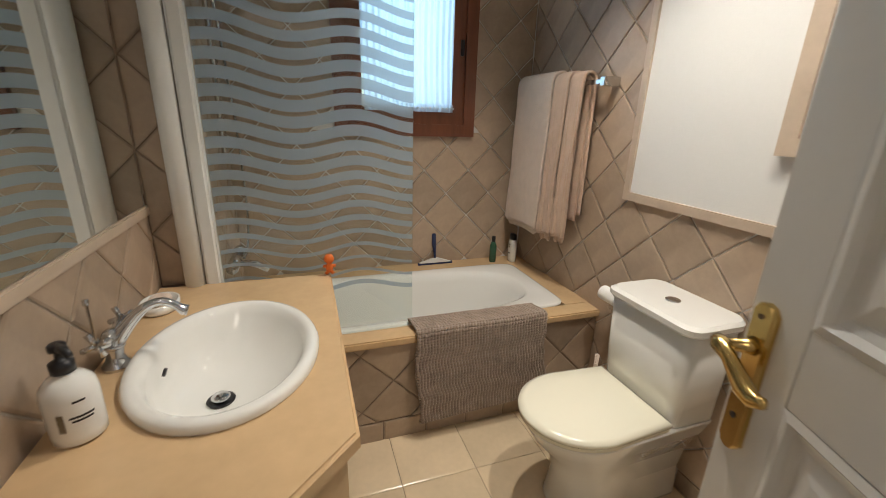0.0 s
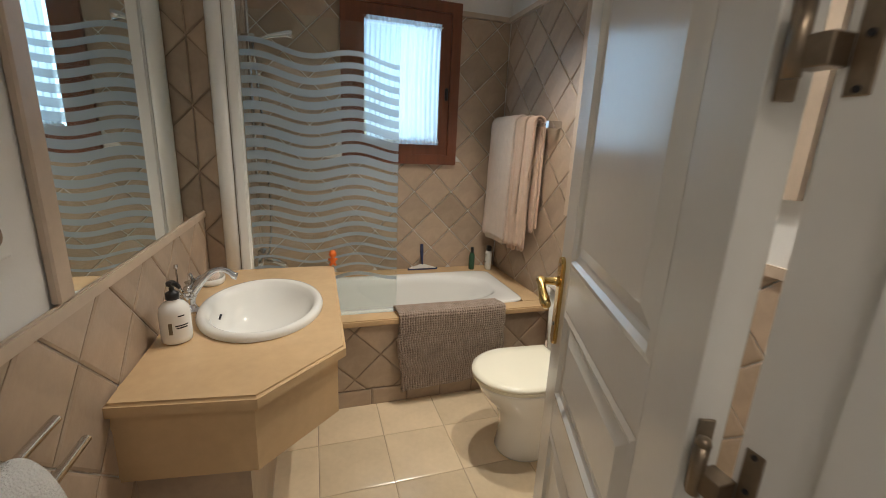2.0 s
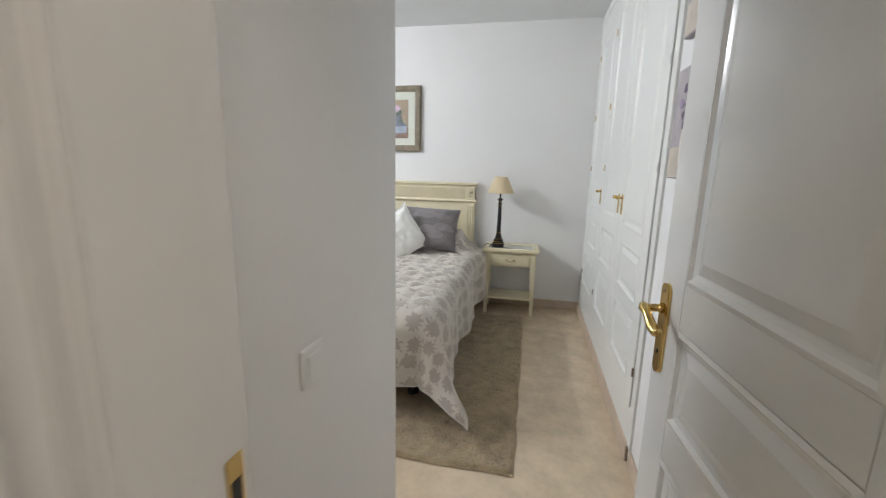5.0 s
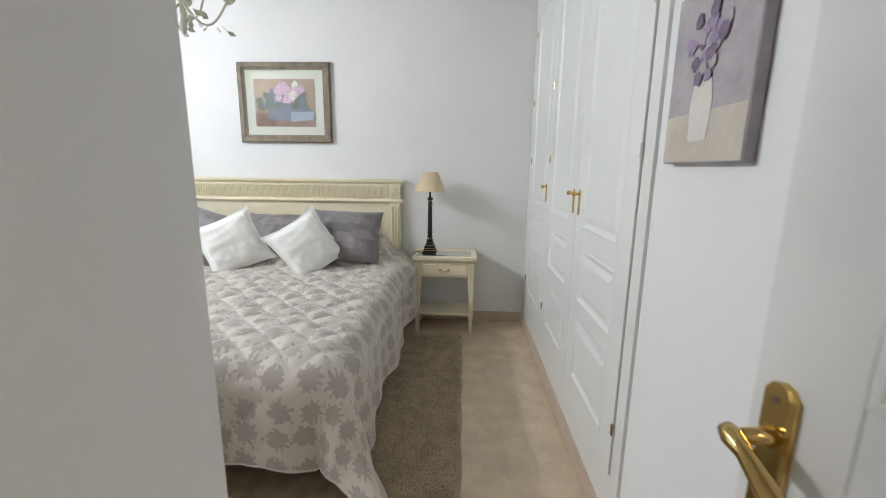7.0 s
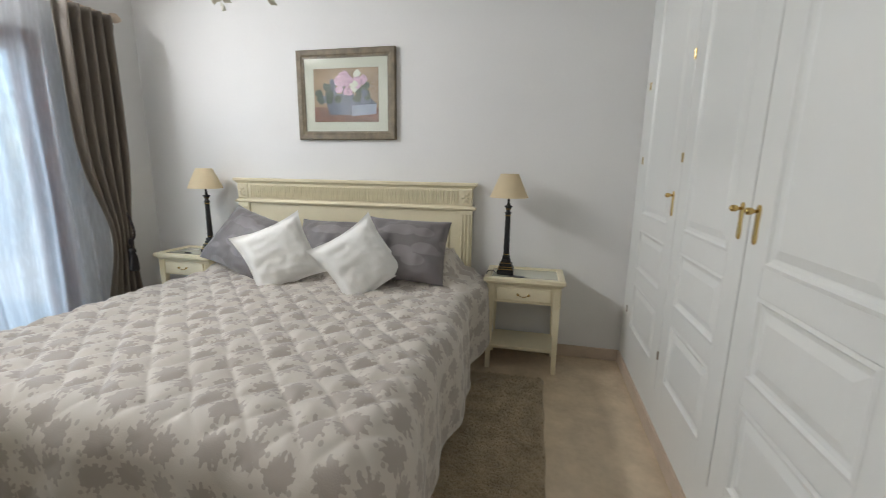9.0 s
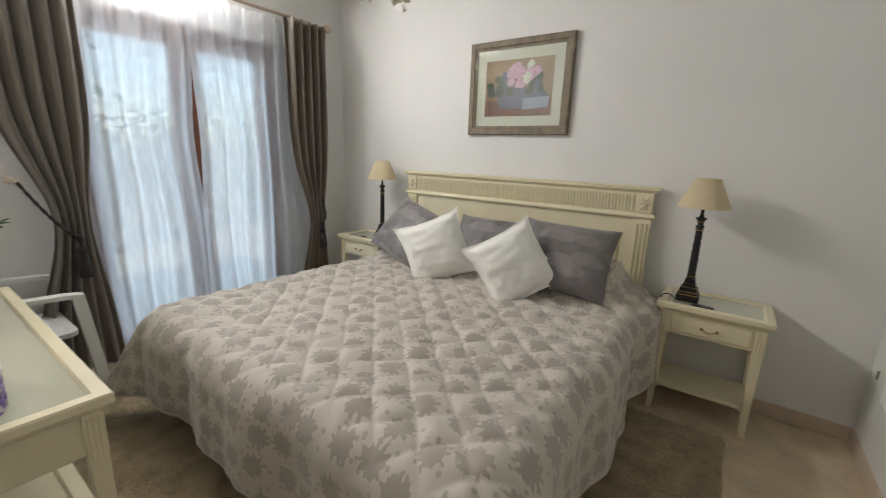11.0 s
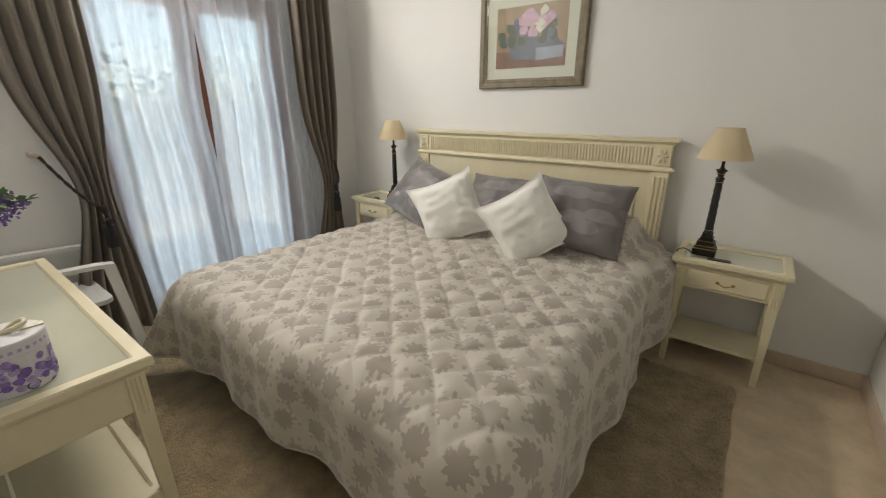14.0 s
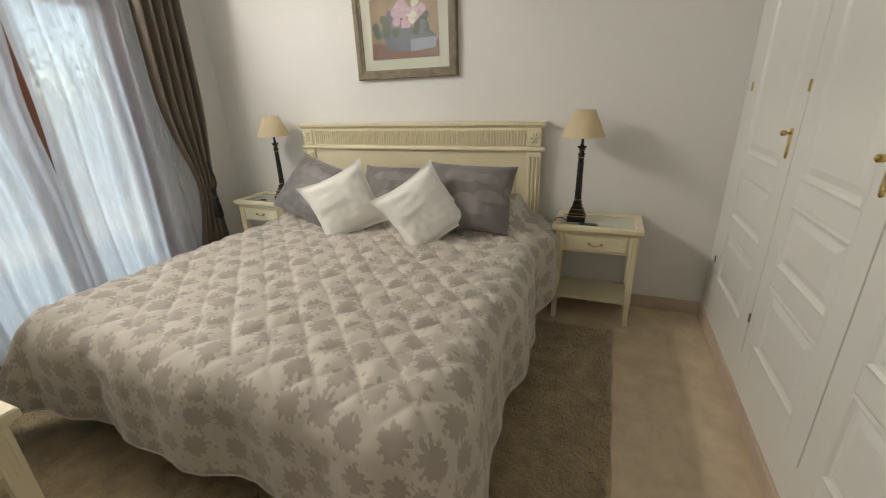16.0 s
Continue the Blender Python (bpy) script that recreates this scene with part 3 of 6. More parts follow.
# bath tub in its stone surround
tb = thing("bathtub", "white built-in bathtub in a tiled stone surround", "bathtub")
N = 64
rings = [oval(0.745, 2.29, a, b, z, N, k) for a, b, z, k in [(0.775, 0.31, 0.512, 14), (0.775, 0.31, 0.521, 14), (0.765, 0.30, 0.524, 12), (0.69, 0.265, 0.522, 3.2), (0.672, 0.252, 0.512, 3.0), (0.65, 0.235, 0.47, 3.0), (0.60, 0.205, 0.3, 3.2), (0.55, 0.175, 0.17, 3.4), (0.45, 0.12, 0.145, 3.0)]]
part("tub", loft(rings, cap0=False), M_CERAMIC, tb, smooth=True)
part("armrest", box(0.1, 0.62, 2.02, 2.07, 0.44, 0.5, 0.015, 3), M_CERAMIC, tb, smooth=True)
dk = box(-0.02, 1.645, 1.885, 1.985, 0.48, 0.515, 0.006, 2)
part("front_ledge", dk, M_MARBLE, tb)
part("side_ledge", box(1.51, 1.645, 1.985, 2.74, 0.48, 0.515), M_MARBLE, tb)
part("back_ledge", box(-0.02, 1.51, 2.6, 2.74, 0.48, 0.515), M_MARBLE, tb)
part("front_wall", box(-0.15, 1.645, 1.912, 1.98, 0, 0.48), M_GROUT, tb)

# shower screen with frosted wavy bands
sc = thing("shower_screen", "clear glass bath screen with frosted wavy bands", "shower screen")
gl = part("glass_pane", box(0.035, 0.72, 1.944, 1.95, 0.53, 1.92), M_GLASS, sc)
gl.visible_shadow = False
part("pivot_profile", lathe([(0.03, 0.53), (0.03, 1.94), (0.022, 1.95)], 20, -0.045, 1.925), M_PLASTIC, sc, "white vertical profile", True)
part("wall_profile", box(-0.012, 0.036, 1.915, 1.962, 0.53, 1.945, 0.008, 3), M_PLASTIC, sc, "white vertical profile")
part("top_bracket", box(-0.06, 0.0, 1.9, 1.96, 1.95, 1.975, 0.004), M_CHROME, sc)
nb = 24
for i in range(nb - 3):
    q = i / (nb - 1)
    zc = 1.775 - 1.19 * q
    th = 0.012 + 0.026 * math.sin(math.pi * min(1, q * 1.15 + 0.12)) if q < 0.85 else 0.018
    bm = bmesh.new()
    rows_ = []
    for j in range(41):
        x = 0.04 + 0.678 * j / 40
        w = 0.018 * math.sin((x - 0.05) / 0.36 * 2 * math.pi * 0.86 + 0.9) + 0.03 * (0.4 - x) * (1 - q)
        rows_.append((x, zc + w))
    loft([[(x, y, z + s * th / 2) for x, z in rows_] for s, y in ((-1, 1.9425), (1, 1.9425))], close=False, cap0=False, cap1=False, bm=bm)
    part("frosted_band", bm, M_FROST, sc)

# shower fittings on the alcove's end wall
sh = thing("shower_set", "chrome hand shower on a rail with hose", "shower")
part("rail", tube([(0.03, 2.33, 1.2), (0.03, 2.33, 2.05)], 0.009, 12), M_CHROME, sh, smooth=True)
part("holder", tube([(0.0, 2.33, 1.88), (0.06, 2.33, 1.89)], 0.016, 12), M_CHROME, sh, smooth=True)
part("handset", tube([(0.05, 2.33, 1.87), (0.12, 2.35, 1.9), (0.2, 2.37, 1.925), (0.235, 2.375, 1.925)], [0.011, 0.012, 0.016, 0.026], 14), M_CHROME, sh, smooth=True)
part("hose", tube(arc(lambda t: (0.05 + 0.03 * math.sin(3 * t), 2.33 + 0.09 * math.sin(math.pi * t), 1.86 - 1.1 * math.sin(math.pi * 0.5 * t)), 20), 0.006, 8), M_CHROME, sh, smooth=True)
part("mixer", tube([(0.02, 2.22, 0.75), (0.02, 2.44, 0.75)], 0.024, 14), M_CHROME, sh, smooth=True)
part("knob", tube([(0.02, 2.44, 0.75), (0.02, 2.48, 0.75)], 0.028, 14), M_CHROME, sh, smooth=True)
part("filler", tube([(0.02, 2.33, 0.74), (0.1, 2.33, 0.73), (0.15, 2.33, 0.7)], 0.016, 12), M_CHROME, sh, smooth=True)

# window
w1 = thing("window_1", "reddish-brown wooden casement window with a white curtain", "window", "", "structure")
def frame_rect(x0, x1, z0, z1, y0, y1, w, bev=0.004):
    bm = bmesh.new()
    for a, b, c, d in [(x0, x0 + w, z0, z1), (x1 - w, x1, z0, z1), (x0 + w, x1 - w, z0, z0 + w), (x0 + w, x1 - w, z1 - w, z1)]:
        box(a, b, y0, y1, c, d, bm=bm)
    return bm
part("window_frame", frame_rect(0.5, 1.28, 1.275, 2.3, 2.715, 2.80, 0.065), M_WOOD, w1)
part("sash", frame_rect(0.562, 1.222, 1.337, 2.238, 2.73, 2.785, 0.075), M_WOOD, w1)
part("bead", frame_rect(0.632, 1.152, 1.407, 2.168, 2.735, 2.78, 0.014), M_WOOD, w1)
part("pane", box(0.635, 1.15, 2.757, 2.762, 1.41, 2.165), M_PANE, w1).visible_shadow = False
part("catch", box(1.185, 1.205, 2.715, 2.732, 1.7, 1.78, 0.004), M_DARK, w1)
wc = thing("window_curtain", "short white gathered curtain over the sash", "curtain")
sheet("cloth", lambda u, v: (0.655 + 0.485 * u, 2.712 + 0.006 * math.sin(95 * u + 2 * math.sin(3 * v)) + 0.003 * math.sin(41 * u), 1.405 + 0.755 * v), 150, 10, M_BSHEER, wc)
for zz in (1.425, 2.14):
    part("rod", tube([(0.645, 2.708, zz), (1.15, 2.708, zz)], 0.005, 8), M_PLASTIC, wc, smooth=True)
    sheet("ruffle", lambda u, v, zz=zz: (0.655 + 0.485 * u, 2.703 + 0.005 * math.sin(130 * u), zz - 0.02 + 0.04 * v), 120, 3, M_BSHEER, wc)

# towels on the rail of the east wall
rl = thing("towel_rail", "flat chrome towel rail on the tiled wall", "towel rail")
part("bar", box(1.565, 1.575, 2.0, 2.66, 1.535, 1.555, 0.002), M_CHROME, rl)
for yy in (2.0, 2.64):
    part("bracket", box(1.56, 1.645, yy - 0.015, yy + 0.015, 1.525, 1.565, 0.003), M_CHROME, rl)
def towel(name, label, y0, y1, zlow, m, radius, wave):
    """A folded towel over the rail: front fall, turn over the bar, shorter back fall, with an inner layer."""
    t = thing(name, label, "towel", "towels on the rail")
    def layer(r, low, back, inset):
        top = 1.556
        L = [top - low, math.pi * r, top - back]
        def fn(u, v):
            d = u * sum(L)
            fold = wave * (0.4 + 0.6 * math.sin(9 * v + 0.7)) * math.sin(26 * v + 1.2)
            if d < L[0]:
                x, z, k = 1.57 - r, low + d, 1 - d / L[0]
            elif d < L[0] + L[1]:
                a = (d - L[0]) / r
                x, z, k = 1.57 - r * math.cos(a), top + r * math.sin(a), 0.0
            else:
                x, z, k = 1.57 + r, top - (d - L[0] - L[1]), 0.0
            x -= k * (0.012 + fold) - 0.004 * k * math.sin(5 * z * 3 + 4 * v)
            ease = 0.012 * max(0.0, 1 - (d / 0.05)) ** 2 * (1 if abs(v - 0.5) > 0.45 else 0)
            return (x, y0 + inset + (y1 - y0 - 2 * inset) * v + 0.012 * k * math.sin(3.2 * z + y0 * 5), z + ease + 0.008 * k * math.sin(4 * v))
        return fn
    sheet("cloth", layer(radius, zlow, zlow + 0.12, 0.0), 70, 40, m, t, thick=0.013)
    sheet("inner_fold", layer(radius - 0.016, zlow - 0.028, zlow + 0.09, 0.012), 70, 40, m, t, thick=0.011)
towel("bath_towel", "pale pink terry bath towel folded over the rail", 2.31, 2.65, 0.80, M_TOWEL, 0.052, 0.002)
towel("bath_towel", "peach terry towel hung narrowly folded over the rail", 2.19, 2.30, 0.80, M_TOWEL2, 0.042, 0.010)
towel("bath_towel", "peach terry towel hung in a narrow fold beside another", 2.095, 2.18, 0.815, M_TOWEL2, 0.036, 0.009)

# bath mat over the tub's front, with its chenille rows
bmt = thing("bath_mat", "taupe chenille bath mat hung over the tub", "bath mat")
def matpath(s):
    if s < 0.1:
        return (2.0 - s, 0.535)
    if s < 0.13:
        a = (s - 0.1) / 0.03 * math.pi / 2
        return (1.9 - 0.022 * math.sin(a), 0.513 + 0.022 * math.cos(a))
    return (1.878 - 0.015 * math.sin((s - 0.13) * 4), 0.513 - (s - 0.13))
def matfn(u, v):
    y, z = matpath(0.0 + 0.54 * u)
    k = 0.012 * abs(math.sin(u * math.pi * 40 + 0.5 * math.sin(7 * v))) ** 0.7 * (0.08 + 0.92 * abs(math.sin(v * math.pi * 44 + 0.8 * math.sin(u * 30))))
    return (0.715 + 0.61 * v + 0.008 * math.sin(9 * u) + 0.02 * u, y - k, z + (0.035 * (v - 0.3) * u) + k * 0.4)
sheet("cloth", matfn, 280, 176, M_BMAT, bmt, thick=0.012)

# toilet
to = thing("toilet", "white close-coupled ceramic toilet with a cream lid", "toilet")
ty = 1.415
def dee(x0, x1, hw, z, n=36):
    """D-shaped outline: round in front (low x), straight behind."""
    out, xm = [], x0 + hw * 1.15
    for i in range(n):
        t = math.pi * (0.5 + i / (n - 1))
        out.append((xm + (xm - x0) * math.cos(t), ty + hw * math.sin(t), z))
    return out + [(x1, ty - hw * 0.92, z), (x1, ty + hw * 0.92, z)]
part("bowl", loft([dee(1.12, 1.6, 0.115, 0.0), dee(1.11, 1.6, 0.12, 0.02), dee(1.13, 1.6, 0.11, 0.14), dee(1.10, 1.6, 0.125, 0.24), dee(1.02, 1.6, 0.165, 0.33), dee(0.99, 1.62, 0.18, 0.385), dee(0.985, 1.62, 0.182, 0.398)]), M_CERAMIC, to, smooth=True)
part("seat", loft([dee(0.98, 1.42, 0.185, 0.40), dee(0.976, 1.42, 0.188, 0.404), dee(0.976, 1.42, 0.188, 0.415)]), M_SEAT, to, "cream plastic seat")
part("lid", loft([dee(0.974, 1.425, 0.19, 0.418), dee(0.970, 1.425, 0.193, 0.424), dee(0.972, 1.425, 0.191, 0.434), dee(0.995, 1.41, 0.175, 0.442), dee(1.08, 1.38, 0.12, 0.445)]), M_SEAT, to, "cream plastic lid", True)
def rrect(x0, x1, y0, y1, z, r=0.03, n=6):
    out = []
    for cx_, cy_, a0 in [(x1 - r, y1 - r, 0), (x0 + r, y1 - r, 90), (x0 + r, y0 + r, 180), (x1 - r, y0 + r, 270)]:
        out += [(cx_ + r * math.cos(radians(a0 + 90 * i / n)), cy_ + r * math.sin(radians(a0 + 90 * i / n)), z) for i in range(n + 1)]
    return out
part("tank", loft([rrect(1.43, 1.64, ty - 0.165, ty + 0.165, 0.40), rrect(1.415, 1.64, ty - 0.18, ty + 0.18, 0.55, 0.05), rrect(1.41, 1.64, ty - 0.185, ty + 0.185, 0.755, 0.05)]), M_CERAMIC, to, smooth=True)
part("tank_lid", loft([rrect(1.402, 1.643, ty - 0.192, ty + 0.192, 0.757, 0.05), rrect(1.396, 1.643, ty - 0.197, ty + 0.197, 0.765, 0.05), rrect(1.396, 1.643, ty - 0.197, ty + 0.197, 0.782, 0.05), rrect(1.41, 1.643, ty - 0.185, ty + 0.185, 0.792, 0.05)]), M_CERAMIC, to, smooth=False)
part("flush_button", lathe([(0.025, 0.792), (0.025, 0.797), (0.02, 0.799)], 20, 1.52, ty), M_CHROME, to, "chrome flush button", True)
part("bolt_cap", tube([(1.32, ty - 0.113, 0.07), (1.32, ty - 0.124, 0.07)], 0.012, 10), M_FRAME, to)
tr = thing("toilet_roll_holder", "chrome toilet roll holder with a white roll", "toilet roll holder")
part("rosette", tube([(1.644, 1.70, 0.70), (1.62, 1.70, 0.70)], [0.03, 0.024], 18), M_CHROME, tr, smooth=True)
part("arm", tube([(1.62, 1.70, 0.70), (1.57, 1.70, 0.695), (1.565, 1.70, 0.66), (1.565, 1.80, 0.655)], 0.008, 10), M_CHROME, tr, smooth=True)
part("roll", tube([(1.565, 1.70, 0.655), (1.565, 1.80, 0.655)], 0.032, 24), M_WHITEC, tr, "white paper roll")
tbh = thing("toilet_brush", "white toilet brush in its holder", "toilet brush")
part("holder", lathe([(0.042, 0.0), (0.045, 0.01), (0.05, 0.13), (0.046, 0.135), (0.02, 0.137)], 24, 1.57, 1.78), M_CERAMIC, tbh, smooth=True)
part("stick", tube([(1.57, 1.78, 0.13), (1.575, 1.785, 0.34)], [0.008, 0.011], 10), M_TOWEL, tbh, smooth=True)

# things on the tub's ledge
bo = thing("shampoo_bottle", "white shampoo bottle with a dark cap", "bottle", "bottles on the ledge")
part("body", loft([oval(1.555, 2.64, a, b, z, 24, 2.6) for a, b, z in [(0.018, 0.03, 0.515), (0.02, 0.033, 0.53), (0.02, 0.034, 0.64), (0.016, 0.026, 0.66)]]), M_CERAMIC, bo, smooth=True)
part("cap", loft([oval(1.555, 2.64, a, b, z, 24, 2.6) for a, b, z in [(0.017, 0.028, 0.66), (0.017, 0.028, 0.69), (0.013, 0.022, 0.695)]]), M_DARK, bo, smooth=True)
for zz, ww in ((0.625, 0.02), (0.61, 0.016), (0.57, 0.024)):
    part("label_bar", box(1.533, 1.5345, 2.64 - ww / 2, 2.64 + ww / 2, zz, zz + 0.006), M_DARK, bo)
bo = thing("shower_gel_bottle", "dark green shower gel bottle with a cap", "bottle", "bottles on the ledge")
part("body", lathe([(0.02, 0.515), (0.022, 0.52), (0.022, 0.62), (0.012, 0.645)], 20, 1.43, 2.66), M_GREENB, bo, smooth=True)
part("cap", lathe([(0.012, 0.645), (0.012, 0.68), (0.008, 0.683)], 16, 1.43, 2.66), M_DARK, bo, smooth=True)
sq = thing("squeegee", "white and navy window squeegee standing on the ledge", "squeegee")
part("handle", tube([(1.06, 2.70, 0.545), (1.06, 2.71, 0.58), (1.06, 2.73, 0.64), (1.06, 2.735, 0.70)], [0.006, 0.007, 0.013, 0.011], 12), M_NAVY, sq, smooth=True)
part("blade_holder", loft([[(0.955, 2.69, 0.528), (1.165, 2.69, 0.528), (1.165, 2.705, 0.528), (0.955, 2.705, 0.528)], [(1.04, 2.692, 0.555), (1.08, 2.692, 0.555), (1.08, 2.705, 0.555), (1.04, 2.705, 0.555)]]), M_PLASTIC, sq)
part("blade", box(0.95, 1.17, 2.692, 2.70, 0.516, 0.53), M_NAVY, sq)
gb = thing("bath_toy", "small orange rubber figure-shaped bath toy", "toy")
bm = lathe([(0.006, 0.83), (0.012, 0.832), (0.014, 0.845), (0.008, 0.86), (0.016, 0.868), (0.018, 0.88), (0.012, 0.892), (0.003, 0.896)], 16, 0.395, 1.90)
for a, b in ((-0.022, 0.85), (0.022, 0.85), (-0.014, 0.82), (0.014, 0.82)):
    tube([(0.395, 1.90, b + (0.0 if abs(a) > 0.02 else 0.015)), (0.395 + a, 1.90, b)], [0.007, 0.006], 8, bm=bm)
bmesh.ops.translate(bm, vec=(0, 0, -0.003), verts=bm.verts)
part("figure", bm, M_ORANGE, gb, smooth=True)

def frame_yz(x0, x1, y0, y1, z0, z1, w):
    bm = bmesh.new()
    for p, q, r, t in [(y0, y0 + w, z0, z1), (y1 - w, y1, z0, z1), (y0 + w, y1 - w, z0, z0 + w), (y0 + w, y1 - w, z1 - w, z1)]:
        box(x0, x1, p, q, r, t, bm=bm)
    return bm


# white wall field over the tiles of the east wall
solid("wall_field", box(1.638, 1.65, 0.13, 1.83, 1.10, 2.5), M_WALL, "white painted field above the tiled dado", "wall")
bm = box(1.628, 1.65, 0.13, 1.85, 1.065, 1.10)
box(1.628, 1.65, 1.82, 1.85, 1.10, 2.235, bm=bm)
solid("trim_field", bm, M_TRIM, "pale stone edging round the white field", "trim")
bm = box(1.625, 1.65, 1.85, 2.75, 2.235, 2.265)
box(-0.02, 1.625, 2.73, 2.75, 2.235, 2.265, bm=bm)
solid("trim_tile_top", bm, M_TRIM, "pale stone edging along the top of the tiles", "trim")
wp = thing("wall_picture", "picture in a beige stone-coloured frame on the white wall", "picture")
part("frame", frame_yz(1.612, 1.636, 0.72, 1.275, 1.30, 2.05, 0.05), M_TRIM, wp)
part("panel", box(1.622, 1.63, 0.765, 1.23, 1.345, 2.005), M_WALL, wp)
for i, (sx_, sy_) in enumerate(SPOTS):
    dl = thing("downlight", "small round recessed ceiling downlight, lit", "ceiling light", "bathroom downlights")
    part("ring", lathe([(0.045, 2.494), (0.042, 2.488), (0.034, 2.49), (0.034, 2.499)], 24, sx_, sy_), M_CHROME, dl, smooth=True)


# ---- bedroom ----
# wardrobe front with three doors
wd = thing("wardrobe", "built-in white lacquered wardrobe with three panelled doors", "wardrobe")
bm = bmesh.new()
for a, b, c, d in [(4.655, 4.797, 0.085, 2.66), (2.50, 2.572, 0.085, 2.66), (2.572, 4.655, 0.085, 0.262), (2.572, 4.655, 2.56, 2.66)]:
    box(a, b, -0.93, -0.882, c, d, bm=bm)
part("face_frame", bm, M_WARDPAINT, wd)
bm = bmesh.new()
for a, b, c, d in [(2.492, 2.506, 0.0, 2.68), (2.506, 2.52, 0.085, 2.66), (2.506, 4.797, 2.66, 2.69)]:
    box(a, b, -0.935, -0.877, c, d, bm=bm)
part("edge_moulding", bm, M_WARDPAINT, wd)
part("carcass", box(2.51, 4.79, -1.29, -1.27, 0.1, 2.65), M_WARDPAINT, wd)
WP = [(0.36, 0.665), (0.745, 1.005), (1.09, 2.47)]
for x0, x1, hx, kx in ((4.652, 3.925, 4.652, 3.985), (3.918, 3.252, 3.922, 3.30), (3.246, 2.575, 2.575, 3.20)):
    w = x0 - x1
    dr = leaf("door", w, 0.266, 2.556, 0.024, WP, 0.11, w - 0.11, M_WARDPAINT, wd)
    dr.matrix_basis = pose(x0, -0.886, 0, 0, 0, 180)
    lx = x0 - kx
    y = -0.012
    kn = part("handle", loft([[(lx + dx * k, y - d, 1.205 + dz * k2 * 0.8) for dx, dz in [(-0.008, -0.068), (0, -0.075), (0.008, -0.068), (0.011, -0.05), (0.008, 0), (0.011, 0.05), (0.008, 0.068), (0, 0.075), (-0.008, 0.068), (-0.011, 0.05), (-0.008, 0), (-0.011, -0.05)]] for k, k2, d in ((1, 1, 0), (1, 1, 0.004), (0.6, 0.95, 0.007))]), M_BRASS, dr, "brass back plate with a small knob")
    for z in (0.45, 1.42, 1.86, 2.36):
        part("hinge", box(x0 - hx - 0.006, x0 - hx + 0.006, -0.018, -0.010, z - 0.022, z + 0.022, 0.002), M_BRONZE if z < 1 else M_PLASTIC if hx < 3 else M_BRASS, dr, "small brass hinge")
for kx in (3.985, 3.30, 3.20):
    part("knob", tube([(kx, -0.872, 1.245), (kx, -0.86, 1.245), (kx, -0.852, 1.245), (kx, -0.84, 1.245), (kx, -0.835, 1.245)], [0.005, 0.005, 0.011, 0.011, 0.004], 14), M_BRASS, wd, "brass knob", True)

# canvas on the south wall
cv = thing("canvas_picture", "unframed canvas of violet flowers in a white jug", "picture")
M_CV0 = mat("canvas_grey_violet", (0.40, 0.365, 0.375), 0.8, var=0.25, scale=7, fine=60, bump=0.2)
M_CV1 = mat("canvas_cream", (0.55, 0.49, 0.41), 0.8, var=0.15, scale=6, fine=60, bump=0.2)
M_CV2 = mat("canvas_violet", (0.20, 0.15, 0.21), 0.8, var=0.4, scale=25, bump=0.2)
M_CV4 = mat("canvas_mauve", (0.33, 0.26, 0.36), 0.8, var=0.3, scale=30, bump=0.2)
M_CV3 = mat("canvas_white_jug", (0.66, 0.62, 0.56), 0.8, var=0.12, scale=9, bump=0.2)
part("canvas", box(2.078, 2.395, -0.887, -0.86, 1.375, 1.77, 0.003), M_CV0, cv)
part("painted_table", box(2.081, 2.392, -0.86, -0.8592, 1.38, 1.49), M_CV1, cv)
part("painted_jug", loft([[(2.245 - 0.04 * k, y, 1.425 + z) for k, z in [(0.9, 0), (-0.9, 0), (-1.1, 0.08), (-0.8, 0.135), (0.8, 0.135), (1.1, 0.08)]] for y in (-0.8592, -0.8584)]), M_CV3, cv)
rnd = random.Random(4)
def blob_disc(cx_, cy_, cz_, r, axis, n=9, rn=None):
    rs = [(r * (0.75 + 0.5 * (rn or rnd).random())) for _ in range(n)]
    if axis == "y":
        return [[(cx_ + rs[i] * math.cos(2 * math.pi * i / n), cy_ + d, cz_ + rs[i] * math.sin(2 * math.pi * i / n)) for i in range(n)] for d in (0, 0.0006)]
    return [[(cx_ + d, cy_ + rs[i] * math.cos(2 * math.pi * i / n), cz_ + rs[i] * math.sin(2 * math.pi * i / n)) for i in range(n)] for d in (0, -0.0006)]
for i in range(34):
    a = rnd.random() * 6.28
    part("painted_flower", loft(blob_disc(2.245 + 0.085 * math.cos(a) * rnd.random(), -0.8583 + 0.0001 * i, 1.64 + 0.085 * math.sin(a) * rnd.random(), 0.016, "y")), (M_CV2, M_CV0, M_CV4)[i % 3], cv)

copy_thing(cv, pose(0, 0, 0.505))

# framed picture over the bed: frame, mat, painted still life
pi_ = thing("framed_picture", "flower still life in a rustic grey-brown frame", "picture")
Y0, Y1, Z0, Z1 = 0.797, 1.581, 1.555, 2.198
def prism_frame(y0, y1, z0, z1, w, x0, x1):
    bm = bmesh.new()
    def ring(i, x):
        return [(x, y0 + i, z0 + i), (x, y1 - i, z0 + i), (x, y1 - i, z1 - i), (x, y0 + i, z1 - i)]
    return loft([ring(0, x1), ring(0, x0 + 0.008), ring(0.008, x0), ring(w * 0.6, x0 + 0.002), ring(w * 0.75, x0 + 0.009), ring(w, x0 + 0.012), ring(w, x1)], cap0=False, cap1=False, bm=bm)
part("frame", prism_frame(Y0, Y1, Z0, Z1, 0.062, 4.765, 4.798), M_FRAME, pi_)
